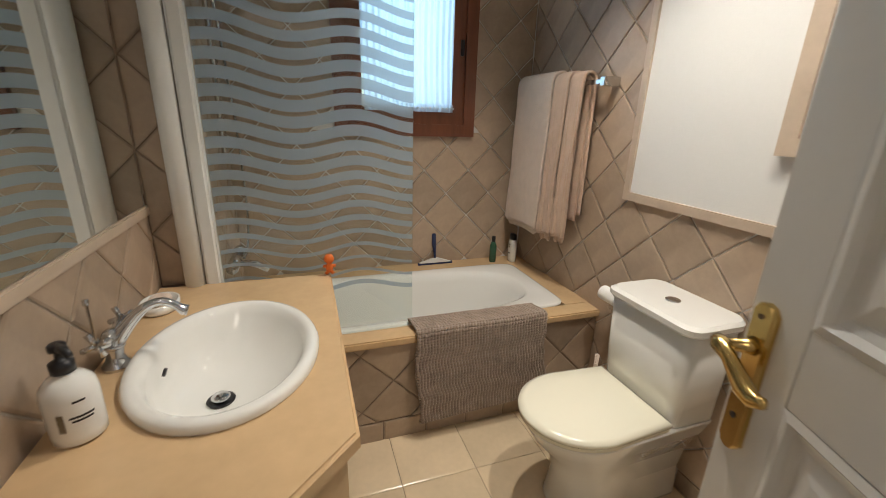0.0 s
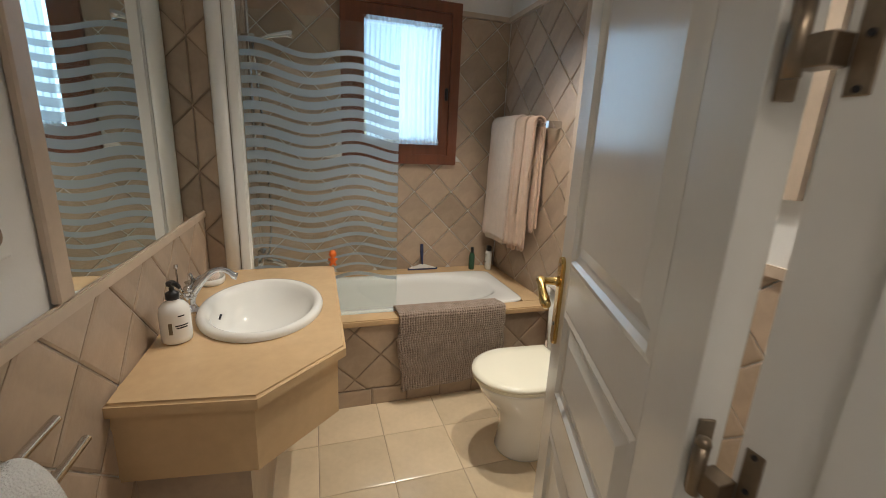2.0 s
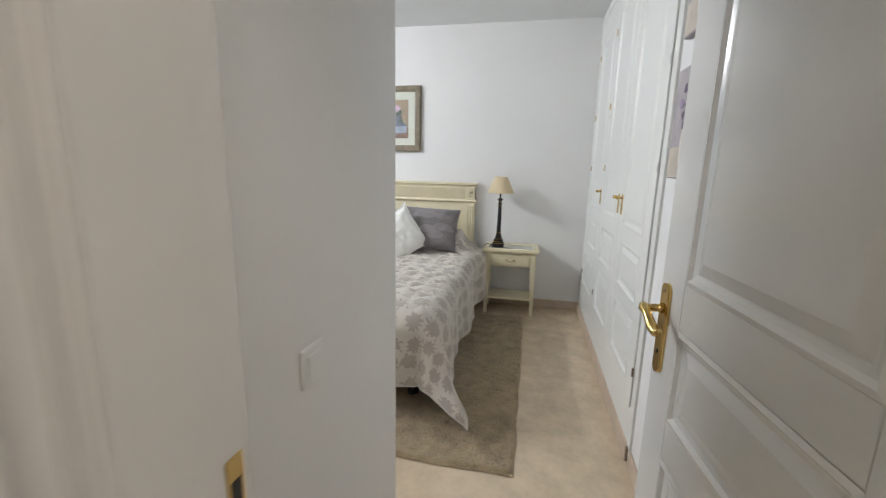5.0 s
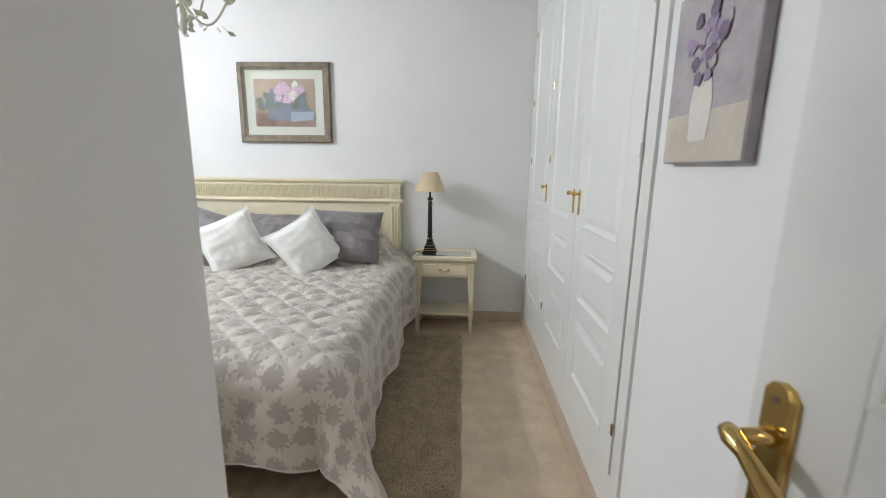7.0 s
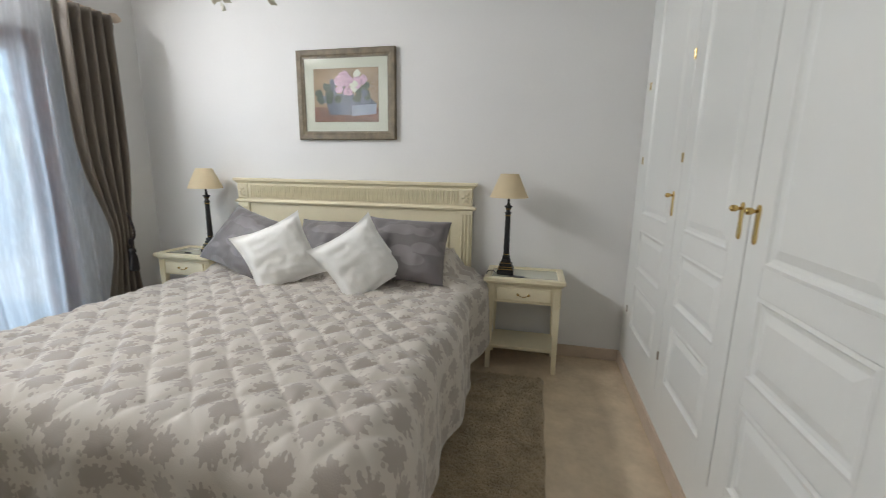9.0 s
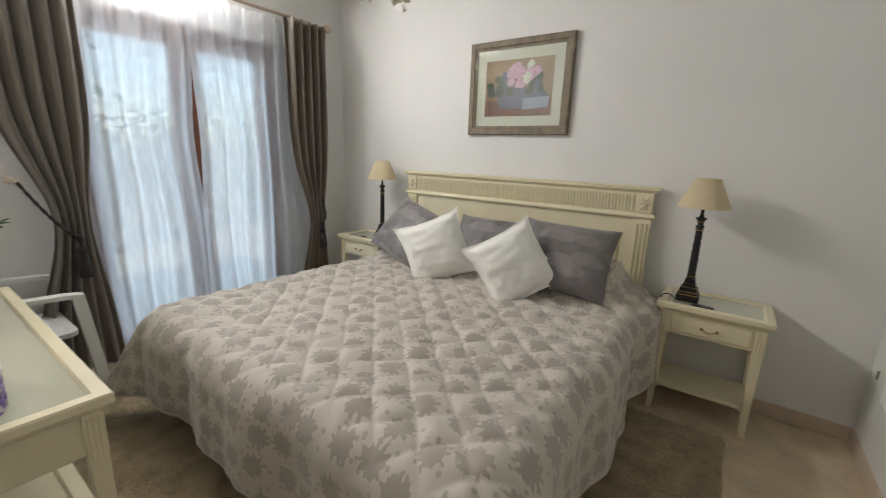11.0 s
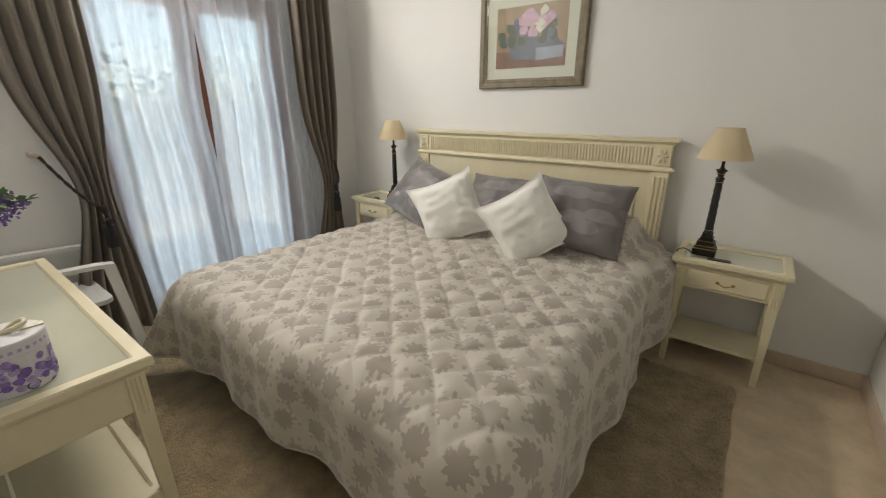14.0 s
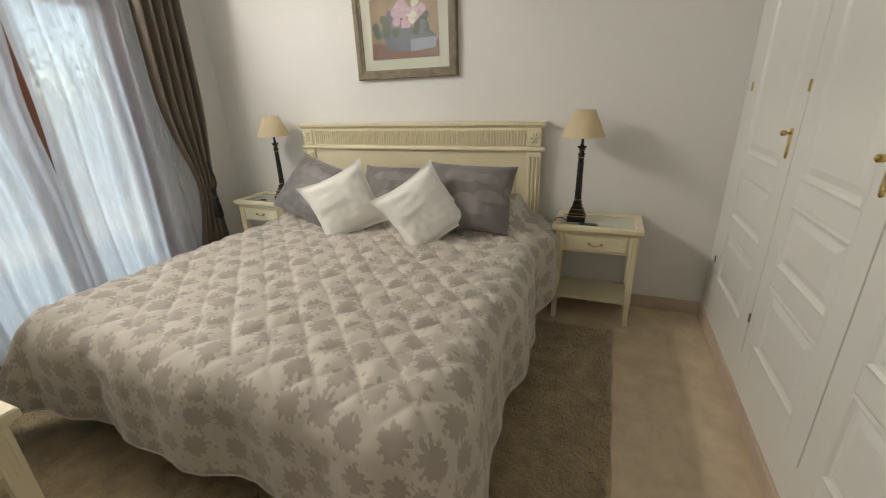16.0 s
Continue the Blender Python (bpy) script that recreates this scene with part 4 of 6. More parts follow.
M_MATB = mat("ivory_mat_board", (0.66, 0.66, 0.55), 0.8, var=0.03)
M_P0 = mat("painted_ochre_ground", (0.36, 0.25, 0.15), 0.7, var=0.3, scale=9, fine=70)
M_P1 = mat("painted_brown_table", (0.21, 0.10, 0.065), 0.7, var=0.4, scale=14, fine=80)
M_P2 = mat("painted_grey_blue", (0.13, 0.145, 0.19), 0.7, var=0.4, scale=16, fine=70)
M_P3 = mat("painted_pink", (0.58, 0.37, 0.47), 0.7, var=0.4, scale=40, fine=90)
M_P4 = mat("painted_green", (0.055, 0.08, 0.05), 0.7, var=0.5, scale=30, fine=90)
M_P5 = mat("painted_pale_blue", (0.30, 0.34, 0.43), 0.7, var=0.3, scale=20, fine=90)
part("mat_board", box(4.782, 4.786, Y0 + 0.06, Y1 - 0.06, Z0 + 0.06, Z1 - 0.06), M_MATB, pi_)
py0, py1, pz0, pz1 = 0.93, 1.445, 1.685, 2.065
part("painting", box(4.779, 4.782, py0, py1, pz0, pz1), M_P0, pi_)
part("painted_table", loft([[(x, py0, pz0), (x, py1, pz0), (x, py1, pz0 + 0.11), (x, py0 + 0.2, pz0 + 0.09), (x, py0, pz0 + 0.1)] for x in (4.7788, 4.778)]), M_P1, pi_)
part("painted_pot", loft([[(x, 1.23 + 0.12 * k, 1.735 + z) for k, z in [(0.75, 0), (-0.75, 0), (-0.95, 0.1), (-0.9, 0.15), (1.0, 0.15), (1.0, 0.1)]] for x in (4.7779, 4.7772)]), M_P2, pi_)
part("painted_box", loft([[(x, y, z) for y, z in [(1.14, 1.725), (0.95, 1.74), (0.945, 1.81), (1.14, 1.80)]] for x in (4.7771, 4.7764)]), M_P5, pi_)
part("painted_box_lid", loft([[(x, y, z) for y, z in [(1.15, 1.80), (0.94, 1.81), (1.0, 1.86), (1.14, 1.865)]] for x in (4.7763, 4.7757)]), M_P2, pi_)
rnd = random.Random(9)
for i in range(26):
    part("painted_leaf", loft(blob_disc(4.7764 - 0.0001 * i, 1.19 + rnd.uniform(-0.2, 0.22), 1.91 + rnd.uniform(-0.07, 0.06), 0.032, "x", 7)), M_P4 if i % 4 else M_P2, pi_)
for i in range(22):
    a, r = rnd.random() * 6.28, rnd.random() ** 0.5
    part("painted_petal", loft(blob_disc(4.7735 - 0.0001 * i, 1.145 + 0.13 * r * math.cos(a), 1.965 + 0.07 * r * math.sin(a), 0.03, "x", 8)), M_P3 if i % 3 else M_MATB if i % 6 == 0 else M_P3, pi_)
part("glazing", box(4.768, 4.770, Y0 + 0.055, Y1 - 0.055, Z0 + 0.055, Z1 - 0.055), M_PANE, pi_).visible_shadow = False

# bed: base, headboard, coverlet, pillows
bd = thing("bed", "double bed with a cream painted base and dark legs", "bed")
part("mattress", box(2.72, 4.70, 0.2, 1.98, 0.33, 0.585, 0.04, 3), M_WHITEC, bd)
part("base", box(2.73, 4.70, 0.22, 1.96, 0.14, 0.33, 0.01), M_CREAM, bd)
for xx in (2.85, 4.6):
    for yy in (0.3, 1.88):
        part("leg", lathe([(0.03, 0.0), (0.035, 0.01), (0.035, 0.14)], 14, xx, yy), M_DARK, bd)
hb = thing("headboard", "cream painted headboard with a fluted frieze", "headboard")
hy0, hy1 = 0.193, 2.168
part("back_panel", box(4.755, 4.785, hy0 + 0.02, hy1 - 0.02, 0.1, 1.08), M_CREAM, hb)
part("frieze", box(4.748, 4.785, hy0 + 0.02, hy1 - 0.02, 1.08, 1.215), M_CREAM, hb)
part("cornice", loft([[(4.785, hy0 + 0.01 - o, z), (4.785, hy1 - 0.01 + o, z), (4.748 - o, hy1 - 0.01 + o, z), (4.748 - o, hy0 + 0.01 - o, z)] for o, z in [(0.0, 1.213), (0.006, 1.222), (0.012, 1.228), (0.02, 1.232), (0.022, 1.25), (0.016, 1.254)]]), M_CREAM, hb)
part("lower_moulding", loft([[(4.785, hy0 + 0.01 - o, z), (4.785, hy1 - 0.01 + o, z), (4.748 - o, hy1 - 0.01 + o, z), (4.748 - o, hy0 + 0.01 - o, z)] for o, z in [(0.0, 1.055), (0.012, 1.06), (0.016, 1.07), (0.006, 1.082), (0.0, 1.086)]]), M_CREAM, hb)
fl = part("flute", tube([(0, 0, -0.052), (0, 0, -0.048), (0, 0, 0.048), (0, 0, 0.052)], [0.002, 0.0075, 0.0075, 0.002], 8), M_CREAM, hb)
ys = np.arange(hy0 + 0.135, hy1 - 0.13, 0.0205)
for i, yy in enumerate(ys):
    o = fl if i == 0 else fl.copy()
    if i:
        scene.collection.objects.link(o)
        o.parent = hb
    o.matrix_basis = pose(4.747, yy, 1.148)
for yc, ym in ((hy0 + 0.065, 1), (hy1 - 0.065, -1)):
    part("corner_block", box(4.738, 4.75, yc - 0.045, yc + 0.045, 1.092, 1.21, 0.003), M_CREAM, hb)
    for k in range(6):
        a = k * math.pi / 3
        part("carved_petal", tube([(4.737, yc, 1.15), (4.734, yc + 0.018 * math.cos(a), 1.15 + 0.024 * math.sin(a)), (4.737, yc + 0.034 * math.cos(a), 1.15 + 0.045 * math.sin(a))], [0.002, 0.008, 0.002], 8), M_CREAM, hb, smooth=True)
    pl = part("pilaster", box(4.738, 4.76, yc - 0.05, yc + 0.05, 0.1, 1.055, 0.003), M_CREAM, hb)
    for k in (-1, 0, 1):
        part("pilaster_flute", tube([(4.738, yc + 0.026 * k, 0.4), (4.738, yc + 0.026 * k, 0.405), (4.738, yc + 0.026 * k, 1.025), (4.738, yc + 0.026 * k, 1.03)], [0.003, 0.009, 0.009, 0.003], 8), M_CREAM, pl)
    part("panel_moulding", box(4.747, 4.757, yc + ym * 0.13 - 0.006, yc + ym * 0.13 + 0.006, 0.3, 0.94, 0.003), M_CREAM, hb)

# floral quilted coverlet
def cover_material():
    m = mat("floral_quilt_cloth", (1, 1, 1), 0.62, var=0.08, scale=5, fine=160, bump=0.12, bscale=220, sheen=0.35)
    n, l = m.node_tree.nodes, m.node_tree.links
    b = n["Principled BSDF"]
    uv, vo, mth = n.new("ShaderNodeUVMap"), n.new("ShaderNodeTexVoronoi"), lambda op: n.new("ShaderNodeMath")
    uv.uv_map = "UVMap"
    sc_ = n.new("ShaderNodeVectorMath")
    sc_.operation = "MULTIPLY"
    sc_.inputs[1].default_value = (8.0, 8.0, 0)
    l.new(uv.outputs[0], sc_.inputs[0])
    vo.voronoi_dimensions = "2D"
    vo.inputs["Randomness"].default_value, vo.inputs["Scale"].default_value = 0.38, 1.0
    l.new(sc_.outputs[0], vo.inputs["Vector"])
    df = n.new("ShaderNodeVectorMath")
    df.operation = "SUBTRACT"
    l.new(sc_.outputs[0], df.inputs[0])
    l.new(vo.outputs["Position"], df.inputs[1])
    sp = n.new("ShaderNodeSeparateXYZ")
    l.new(df.outputs[0], sp.inputs[0])
    at = n.new("ShaderNodeMath")
    at.operation = "ARCTAN2"
    l.new(sp.outputs[1], at.inputs[0])
    l.new(sp.outputs[0], at.inputs[1])
    cs = n.new("ShaderNodeSeparateColor")
    l.new(vo.outputs["Color"], cs.inputs[0])
    ph = n.new("ShaderNodeMath")
    ph.operation = "MULTIPLY_ADD"
    l.new(cs.outputs[0], ph.inputs[0])
    ph.inputs[1].default_value = 6.28
    l.new(at.outputs[0], ph.inputs[2])
    m7 = n.new("ShaderNodeMath")
    m7.operation = "MULTIPLY"
    l.new(ph.outputs[0], m7.inputs[0])
    m7.inputs[1].default_value = 11
    sn = n.new("ShaderNodeMath")
    sn.operation = "SINE"
    l.new(m7.outputs[0], sn.inputs[0])
    no = n.new("ShaderNodeTexNoise")
    no.inputs["Scale"].default_value, no.inputs["Detail"].default_value = 48, 2
    l.new(uv.outputs[0], no.inputs["Vector"])
    ra = n.new("ShaderNodeMath")
    ra.operation = "MULTIPLY_ADD"
    l.new(sn.outputs[0], ra.inputs[0])
    ra.inputs[1].default_value, ra.inputs[2].default_value = 0.05, 0.07
    rb = n.new("ShaderNodeMath")
    rb.operation = "MULTIPLY_ADD"
    l.new(no.outputs[0], rb.inputs[0])
    rb.inputs[1].default_value = 0.58
    l.new(ra.outputs[0], rb.inputs[2])
    sub = n.new("ShaderNodeMath")
    sub.operation = "SUBTRACT"
    l.new(rb.outputs[0], sub.inputs[0])
    l.new(vo.outputs["Distance"], sub.inputs[1])
    mr = n.new("ShaderNodeMapRange")
    mr.inputs["From Min"].default_value, mr.inputs["From Max"].default_value = -0.02, 0.03
    l.new(sub.outputs[0], mr.inputs[0])
    mx = n.new("ShaderNodeMix")
    mx.data_type = "RGBA"
    mx.inputs["A"].default_value, mx.inputs["B"].default_value = (0.54, 0.495, 0.43, 1), (0.37, 0.323, 0.277, 1)
    # small sprigs between the blossoms and pale veins inside them
    sp2 = n.new("ShaderNodeTexVoronoi")
    sp2.voronoi_dimensions = "2D"
    sp2.inputs["Scale"].default_value, sp2.inputs["Randomness"].default_value = 2.9, 1.0
    l.new(sc_.outputs[0], sp2.inputs["Vector"])
    sm = n.new("ShaderNodeMapRange")
    sm.inputs["From Min"].default_value, sm.inputs["From Max"].default_value = 0.2, 0.15
    l.new(sp2.outputs["Distance"], sm.inputs[0])
    cs2 = n.new("ShaderNodeSeparateColor")
    l.new(sp2.outputs["Color"], cs2.inputs[0])
    gt = n.new("ShaderNodeMath")
    gt.operation, gt.inputs[1].default_value = "GREATER_THAN", 0.62
    l.new(cs2.outputs[1], gt.inputs[0])
    sg_ = n.new("ShaderNodeMath")
    sg_.operation = "MULTIPLY"
    l.new(sm.outputs[0], sg_.inputs[0])
    l.new(gt.outputs[0], sg_.inputs[1])
    rng = n.new("ShaderNodeMath")
    rng.operation, rng.inputs[1].default_value = "MULTIPLY", 0.85
    l.new(sg_.outputs[0], rng.inputs[0])
    tot = n.new("ShaderNodeMath")
    tot.operation = "MAXIMUM"
    l.new(mr.outputs[0], tot.inputs[0])
    l.new(rng.outputs[0], tot.inputs[1])
    l.new(tot.outputs[0], mx.inputs["Factor"])
    l.new(mx.outputs["Result"], b.inputs["Base Color"])
    return m


M_QUILT = cover_material()
qa = [-0.48, 1.83]          # along x from the foot's hem to the head
qb = [-0.53, 2.29]          # across y from one side's hem to the other
TX, TY0, TY1, TZ = 2.75, 0.22, 1.98, 0.615
def cover(u, v):
    a = qa[0] + (qa[1] - qa[0]) * u
    b = qb[0] + (qb[1] - qb[0]) * v
    wd_ = TY1 - TY0
    oa = max(0.0, -a)
    ob_ = -b if b < 0 else (b - wd_ if b > wd_ else 0.0)
    sg = -1 if b < 0 else 1
    head = max(0.0, a - 1.40)
    o = math.hypot(oa, ob_)
    x, y = TX + max(a, 0), TY0 + min(max(b, 0), wd_)
    qx, qy = (a + b + 0.006 * math.sin(17 * (a - b))) / 0.088, (a - b + 0.006 * math.sin(15 * (a + b))) / 0.088
    quilt = 0.020 * min(abs(math.sin(qx * math.pi / 2)), abs(math.sin(qy * math.pi / 2))) ** 0.55
    wr = 0.013 * noise.noise(Vector((a * 3.1, b * 3.1, 0))) + 0.006 * noise.noise(Vector((a * 14, b * 14, 3)))
    z = TZ + quilt + wr + 0.17 * (1 - math.exp(-(head / 0.14) ** 2)) * min(1, max(0, (wd_ / 2 + 0.03 - abs(b - wd_ / 2)) / 0.12))
    if o > 0:
        r = 0.11
        fa, fb = oa / o, ob_ / o
        corner = min(fa, fb) * 1.41
        t = min(o / r, math.pi / 2)
        outw = r * math.sin(t) + 0.05 * max(0, o - 0.08) + corner * 0.42 * max(0, o - 0.08)
        drop = r * (1 - math.cos(t)) + max(0, o - r * math.pi / 2) * (0.985 - 0.22 * corner)
        s = a * fb + b * fa
        outw += (0.022 * math.sin(s * 7.5 + 0.6) + 0.012 * math.sin(s * 17)) * min(1, o / 0.3) + quilt * 0.25
        x -= fa * outw
        y += sg * fb * outw
        z = z - drop - quilt * min(1, t)
        if z < 0.05:
            x -= fa * (0.05 - z) * 0.6
            y += sg * fb * (0.05 - z) * 0.6
            z = 0.05
    if head > 0 and ob_ > 0:
        y += sg * 0.05 * min(1, head / 0.2)
        z += 0.12 * min(1, head / 0.25) * min(1, ob_ / 0.2) * 0.6
    return (min(x, 4.735), y, z)
cvl = thing("coverlet", "quilted grey-beige coverlet with a woven flower pattern", "bedspread")
sheet("cloth", cover, 260, 300, M_QUILT, cvl, thick=0.006, uv=lambda u, v: (qa[0] + (qa[1] - qa[0]) * u, qb[0] + (qb[1] - qb[0]) * v))

bm = bmesh.new()
rim = [cover(u / 120, 0) for u in range(121)][::-1] + [cover(0, v / 160) for v in range(1, 160)] + [cover(u / 120, 1) for u in range(121)]
M_PIPING = mat("pale_piping", (0.55, 0.52, 0.48), 0.8, var=0.08, scale=20)
part("piping", tube(rim, 0.0055, 6), M_PIPING, cvl, "pale piping along the hem", True)


def pillow_material():
    """Grey satin with large tonal leaves woven in a paler, glossier thread."""
    m = mat("grey_leaf_satin", (1, 1, 1), 0.5, bump=0.12, fine=120, sheen=0.4)
    n, l = m.node_tree.nodes, m.node_tree.links
    b = n["Principled BSDF"]
    co, mp, vo, mr, mx = (n.new("ShaderNode" + k) for k in ("TexCoord", "Mapping", "TexVoronoi", "MapRange", "Mix"))
    mp.inputs["Rotation"].default_value, mp.inputs["Scale"].default_value = (0, radians(35), 0), (5.0, 0.01, 10.0)
    l.new(co.outputs["Object"], mp.inputs[0])
    vo.feature = "SMOOTH_F1"
    vo.inputs["Scale"].default_value, vo.inputs["Smoothness"].default_value = 1.0, 0.1
    l.new(mp.outputs[0], vo.inputs["Vector"])
    mr.inputs["From Min"].default_value, mr.inputs["From Max"].default_value = 0.44, 0.38
    l.new(vo.outputs["Distance"], mr.inputs[0])
    mx.data_type = "RGBA"
    mx.inputs["A"].default_value, mx.inputs["B"].default_value = (0.15, 0.132, 0.132, 1), (0.215, 0.195, 0.195, 1)
    l.new(mr.outputs[0], mx.inputs["Factor"])
    l.new(mx.outputs["Result"], b.inputs["Base Color"])
    return m


def pillow(name, label, w, h, d, m, at, flange=0.0, group="pillows"):
    """A stuffed cushion in its x-z plane, thick along y, with drawn-in sides and pointed corners."""
    t = thing(name, label, "pillow" if not flange else "cushion", group, at=at)
    n = 30
    def side(s):
        def fn(u, v):
            a, b = 2 * u - 1, 2 * v - 1
            pinch = 0.14 if flange else 0.07
            px = a * w / 2 * (1 - pinch * (1 - b * b) * abs(a))
            pz = b * h / 2 * (1 - pinch * (1 - a * a) * abs(b))
            k = max(0, (1 - abs(a / 0.9) ** 2.4)) * max(0, (1 - abs(b / 0.9) ** 2.4)) if flange else max(0, (1 - abs(a) ** 2.6)) * max(0, (1 - abs(b) ** 2.6))
            q = d / 2 * k ** 0.5 + 0.004
            q *= 1 + 0.10 * noise.noise(Vector((a * 2.2 + w * 9, b * 2.2, h * 7)))
            q += 0.011 * noise.noise(Vector((a * 5, b * 5, w * 5 + d * 40))) * min(1, k * 4)
            ripple = 0.012 * noise.noise(Vector((a * 4, b * 4, w * 31))) * (1 if k == 0 else 0)
            return (px, s * q + ripple, pz)
        return fn
    bm = bmesh.new()
    for s in (-1, 1):
        v, f = grid(side(s), n, n)
        vs = [bm.verts.new(p) for p in v]
        for q in f:
            bm.faces.new([vs[i] for i in q])
    bmesh.ops.remove_doubles(bm, verts=bm.verts, dist=0.002)
    part("cover", bm, m, t, smooth=True)
    return t


M_LEAFGREY = pillow_material()
pillow("pillow", "grey satin pillow with tonal leaf pattern against the headboard", 0.56, 0.45, 0.17, M_LEAFGREY, pose(4.29, 0.575, 0.835, -36, 2, -86))
pillow("pillow", "grey satin pillow half hidden behind two white cushions", 0.56, 0.43, 0.15, M_LEAFGREY, pose(4.40, 1.15, 0.80, -38, 0, -90))
pillow("pillow", "grey satin pillow with tonal leaf pattern tipped aside", 0.56, 0.46, 0.17, M_LEAFGREY, pose(4.27, 1.73, 0.83, -40, 12, -104))
pillow("cushion", "white square cotton cushion with a flange, set on its corner", 0.45, 0.45, 0.14, M_WHITEC, pose(4.06, 0.78, 0.80, -42, 52, -90), 0.04)
pillow("cushion", "white square cotton cushion with a flange, leaning askew", 0.45, 0.45, 0.14, M_WHITEC, pose(4.08, 1.34, 0.795, -44, 60, -98), 0.04)

# nightstands
def fluted(leg, x, y, z0, z1, w, axis):
    for k in (-1, 0, 1):
        p = [(x, y + k * w, z) if axis == "x" else (x + k * w, y, z) for z in (z0, z0 + 0.004, z1 - 0.004, z1)]
        part("flute", tube(p, [0.002, 0.004, 0.004, 0.002], 6), M_CREAM, leg)


def table(name, label, category, W, D, Ht, at, drawer, shelf, group=""):
    """Cream painted table: W along local x, D along local y (front at -y), glass let into the top."""
    t = thing(name, label, category, group, at=at)
    part("top_frame", frame_xy(0, W, 0, D, Ht - 0.03, Ht, 0.045), M_CREAM, t)
    part("top_moulding", loft([[(0.012 + o, 0.012 + o, z), (W - 0.012 - o, 0.012 + o, z), (W - 0.012 - o, D - 0.012 - o, z), (0.012 + o, D - 0.012 - o, z)] for o, z in [(0, Ht - 0.031), (0.004, Ht - 0.042), (0.014, Ht - 0.05)]], cap0=False, cap1=False), M_CREAM, t)
    part("glass_top", box(0.045, W - 0.045, 0.045, D - 0.045, Ht - 0.018, Ht - 0.010), M_TABLEGLASS, t, "glass panel let into the top")
    ah = 0.125
    part("apron", frame_xy(0.035, W - 0.035, 0.035, D - 0.035, Ht - 0.05 - ah, Ht - 0.045, 0.02), M_CREAM, t)
    for lx in (0.025, W - 0.025 - 0.045):
        for ly in (0.025, D - 0.025 - 0.045):
            ax, ay = (0 if lx < W / 2 else 0.016), (0 if ly < D / 2 else 0.016)
            bm = loft([[(lx + ax * k, ly + ay * k, z), (lx + 0.045 - (0.016 - ax) * k, ly + ay * k, z), (lx + 0.045 - (0.016 - ax) * k, ly + 0.045 - (0.016 - ay) * k, z), (lx + ax * k, ly + 0.045 - (0.016 - ay) * k, z)] for k, z in [(1, 0), (0, Ht - 0.2), (0, Ht - 0.05)]])
            lg = part("leg", bm, M_CREAM, t)
            fluted(lg, lx + 0.0225, ly if ly < D / 2 else ly + 0.045, Ht - 0.19, Ht - 0.06, 0.012, "y")
            fluted(lg, lx if lx < W / 2 else lx + 0.045, ly + 0.0225, Ht - 0.19, Ht - 0.06, 0.012, "x")
    if drawer:
        dw = part("drawer", box(0.085, W - 0.085, 0.024, 0.04, Ht - 0.155, Ht - 0.068, 0.003), M_CREAM, t)
        for kx in (W / 2 - 0.035, W / 2 + 0.035):
            part("knob", tube([(kx, 0.024, Ht - 0.108), (kx, 0.014, Ht - 0.108), (kx, 0.008, Ht - 0.108), (kx, 0.002, Ht - 0.108)], [0.004, 0.004, 0.009, 0.005], 12), M_BRASS, dw, "small brass knob", True)
        part("bail", tube(arc(lambda q: (W / 2 - 0.035 + 0.07 * q, 0.012, Ht - 0.110 - 0.014 * math.sin(math.pi * q)), 8), 0.0025, 6), M_BRASS, dw, smooth=True)
    part("shelf", box(0.035, W - 0.035, 0.035, D - 0.035, shelf - 0.022, shelf, 0.003), M_CREAM, t)
    if not drawer:
        part("shelf_rail", frame_xy(0.03, W - 0.03, 0.03, D - 0.03, shelf - 0.03, shelf + 0.012, 0.05), M_CREAM, t)
    return t


def frame_xy(x0, x1, y0, y1, z0, z1, w):
    bm = bmesh.new()
    def ring(i, z):
        return [(x0 + i, y0 + i, z), (x1 - i, y0 + i, z), (x1 - i, y1 - i, z), (x0 + i, y1 - i, z)]
    loft([ring(0.003, z0), ring(0, z0 + 0.004), ring(0, z1 - 0.005), ring(0.005, z1), ring(w - 0.008, z1), ring(w, z1 - 0.008), ring(w, z0), ring(0.003, z0)], cap0=False, cap1=False, bm=bm)
    return bm


ns = table("nightstand", "cream painted nightstand with drawer, shelf and glass top", "nightstand", 0.525, 0.36, 0.655, pose(4.435, 0.075, 0, 0, 0, -90), True, 0.17, "nightstands")
copy_thing(ns, pose(4.435, 2.735, 0, 0, 0, -90))

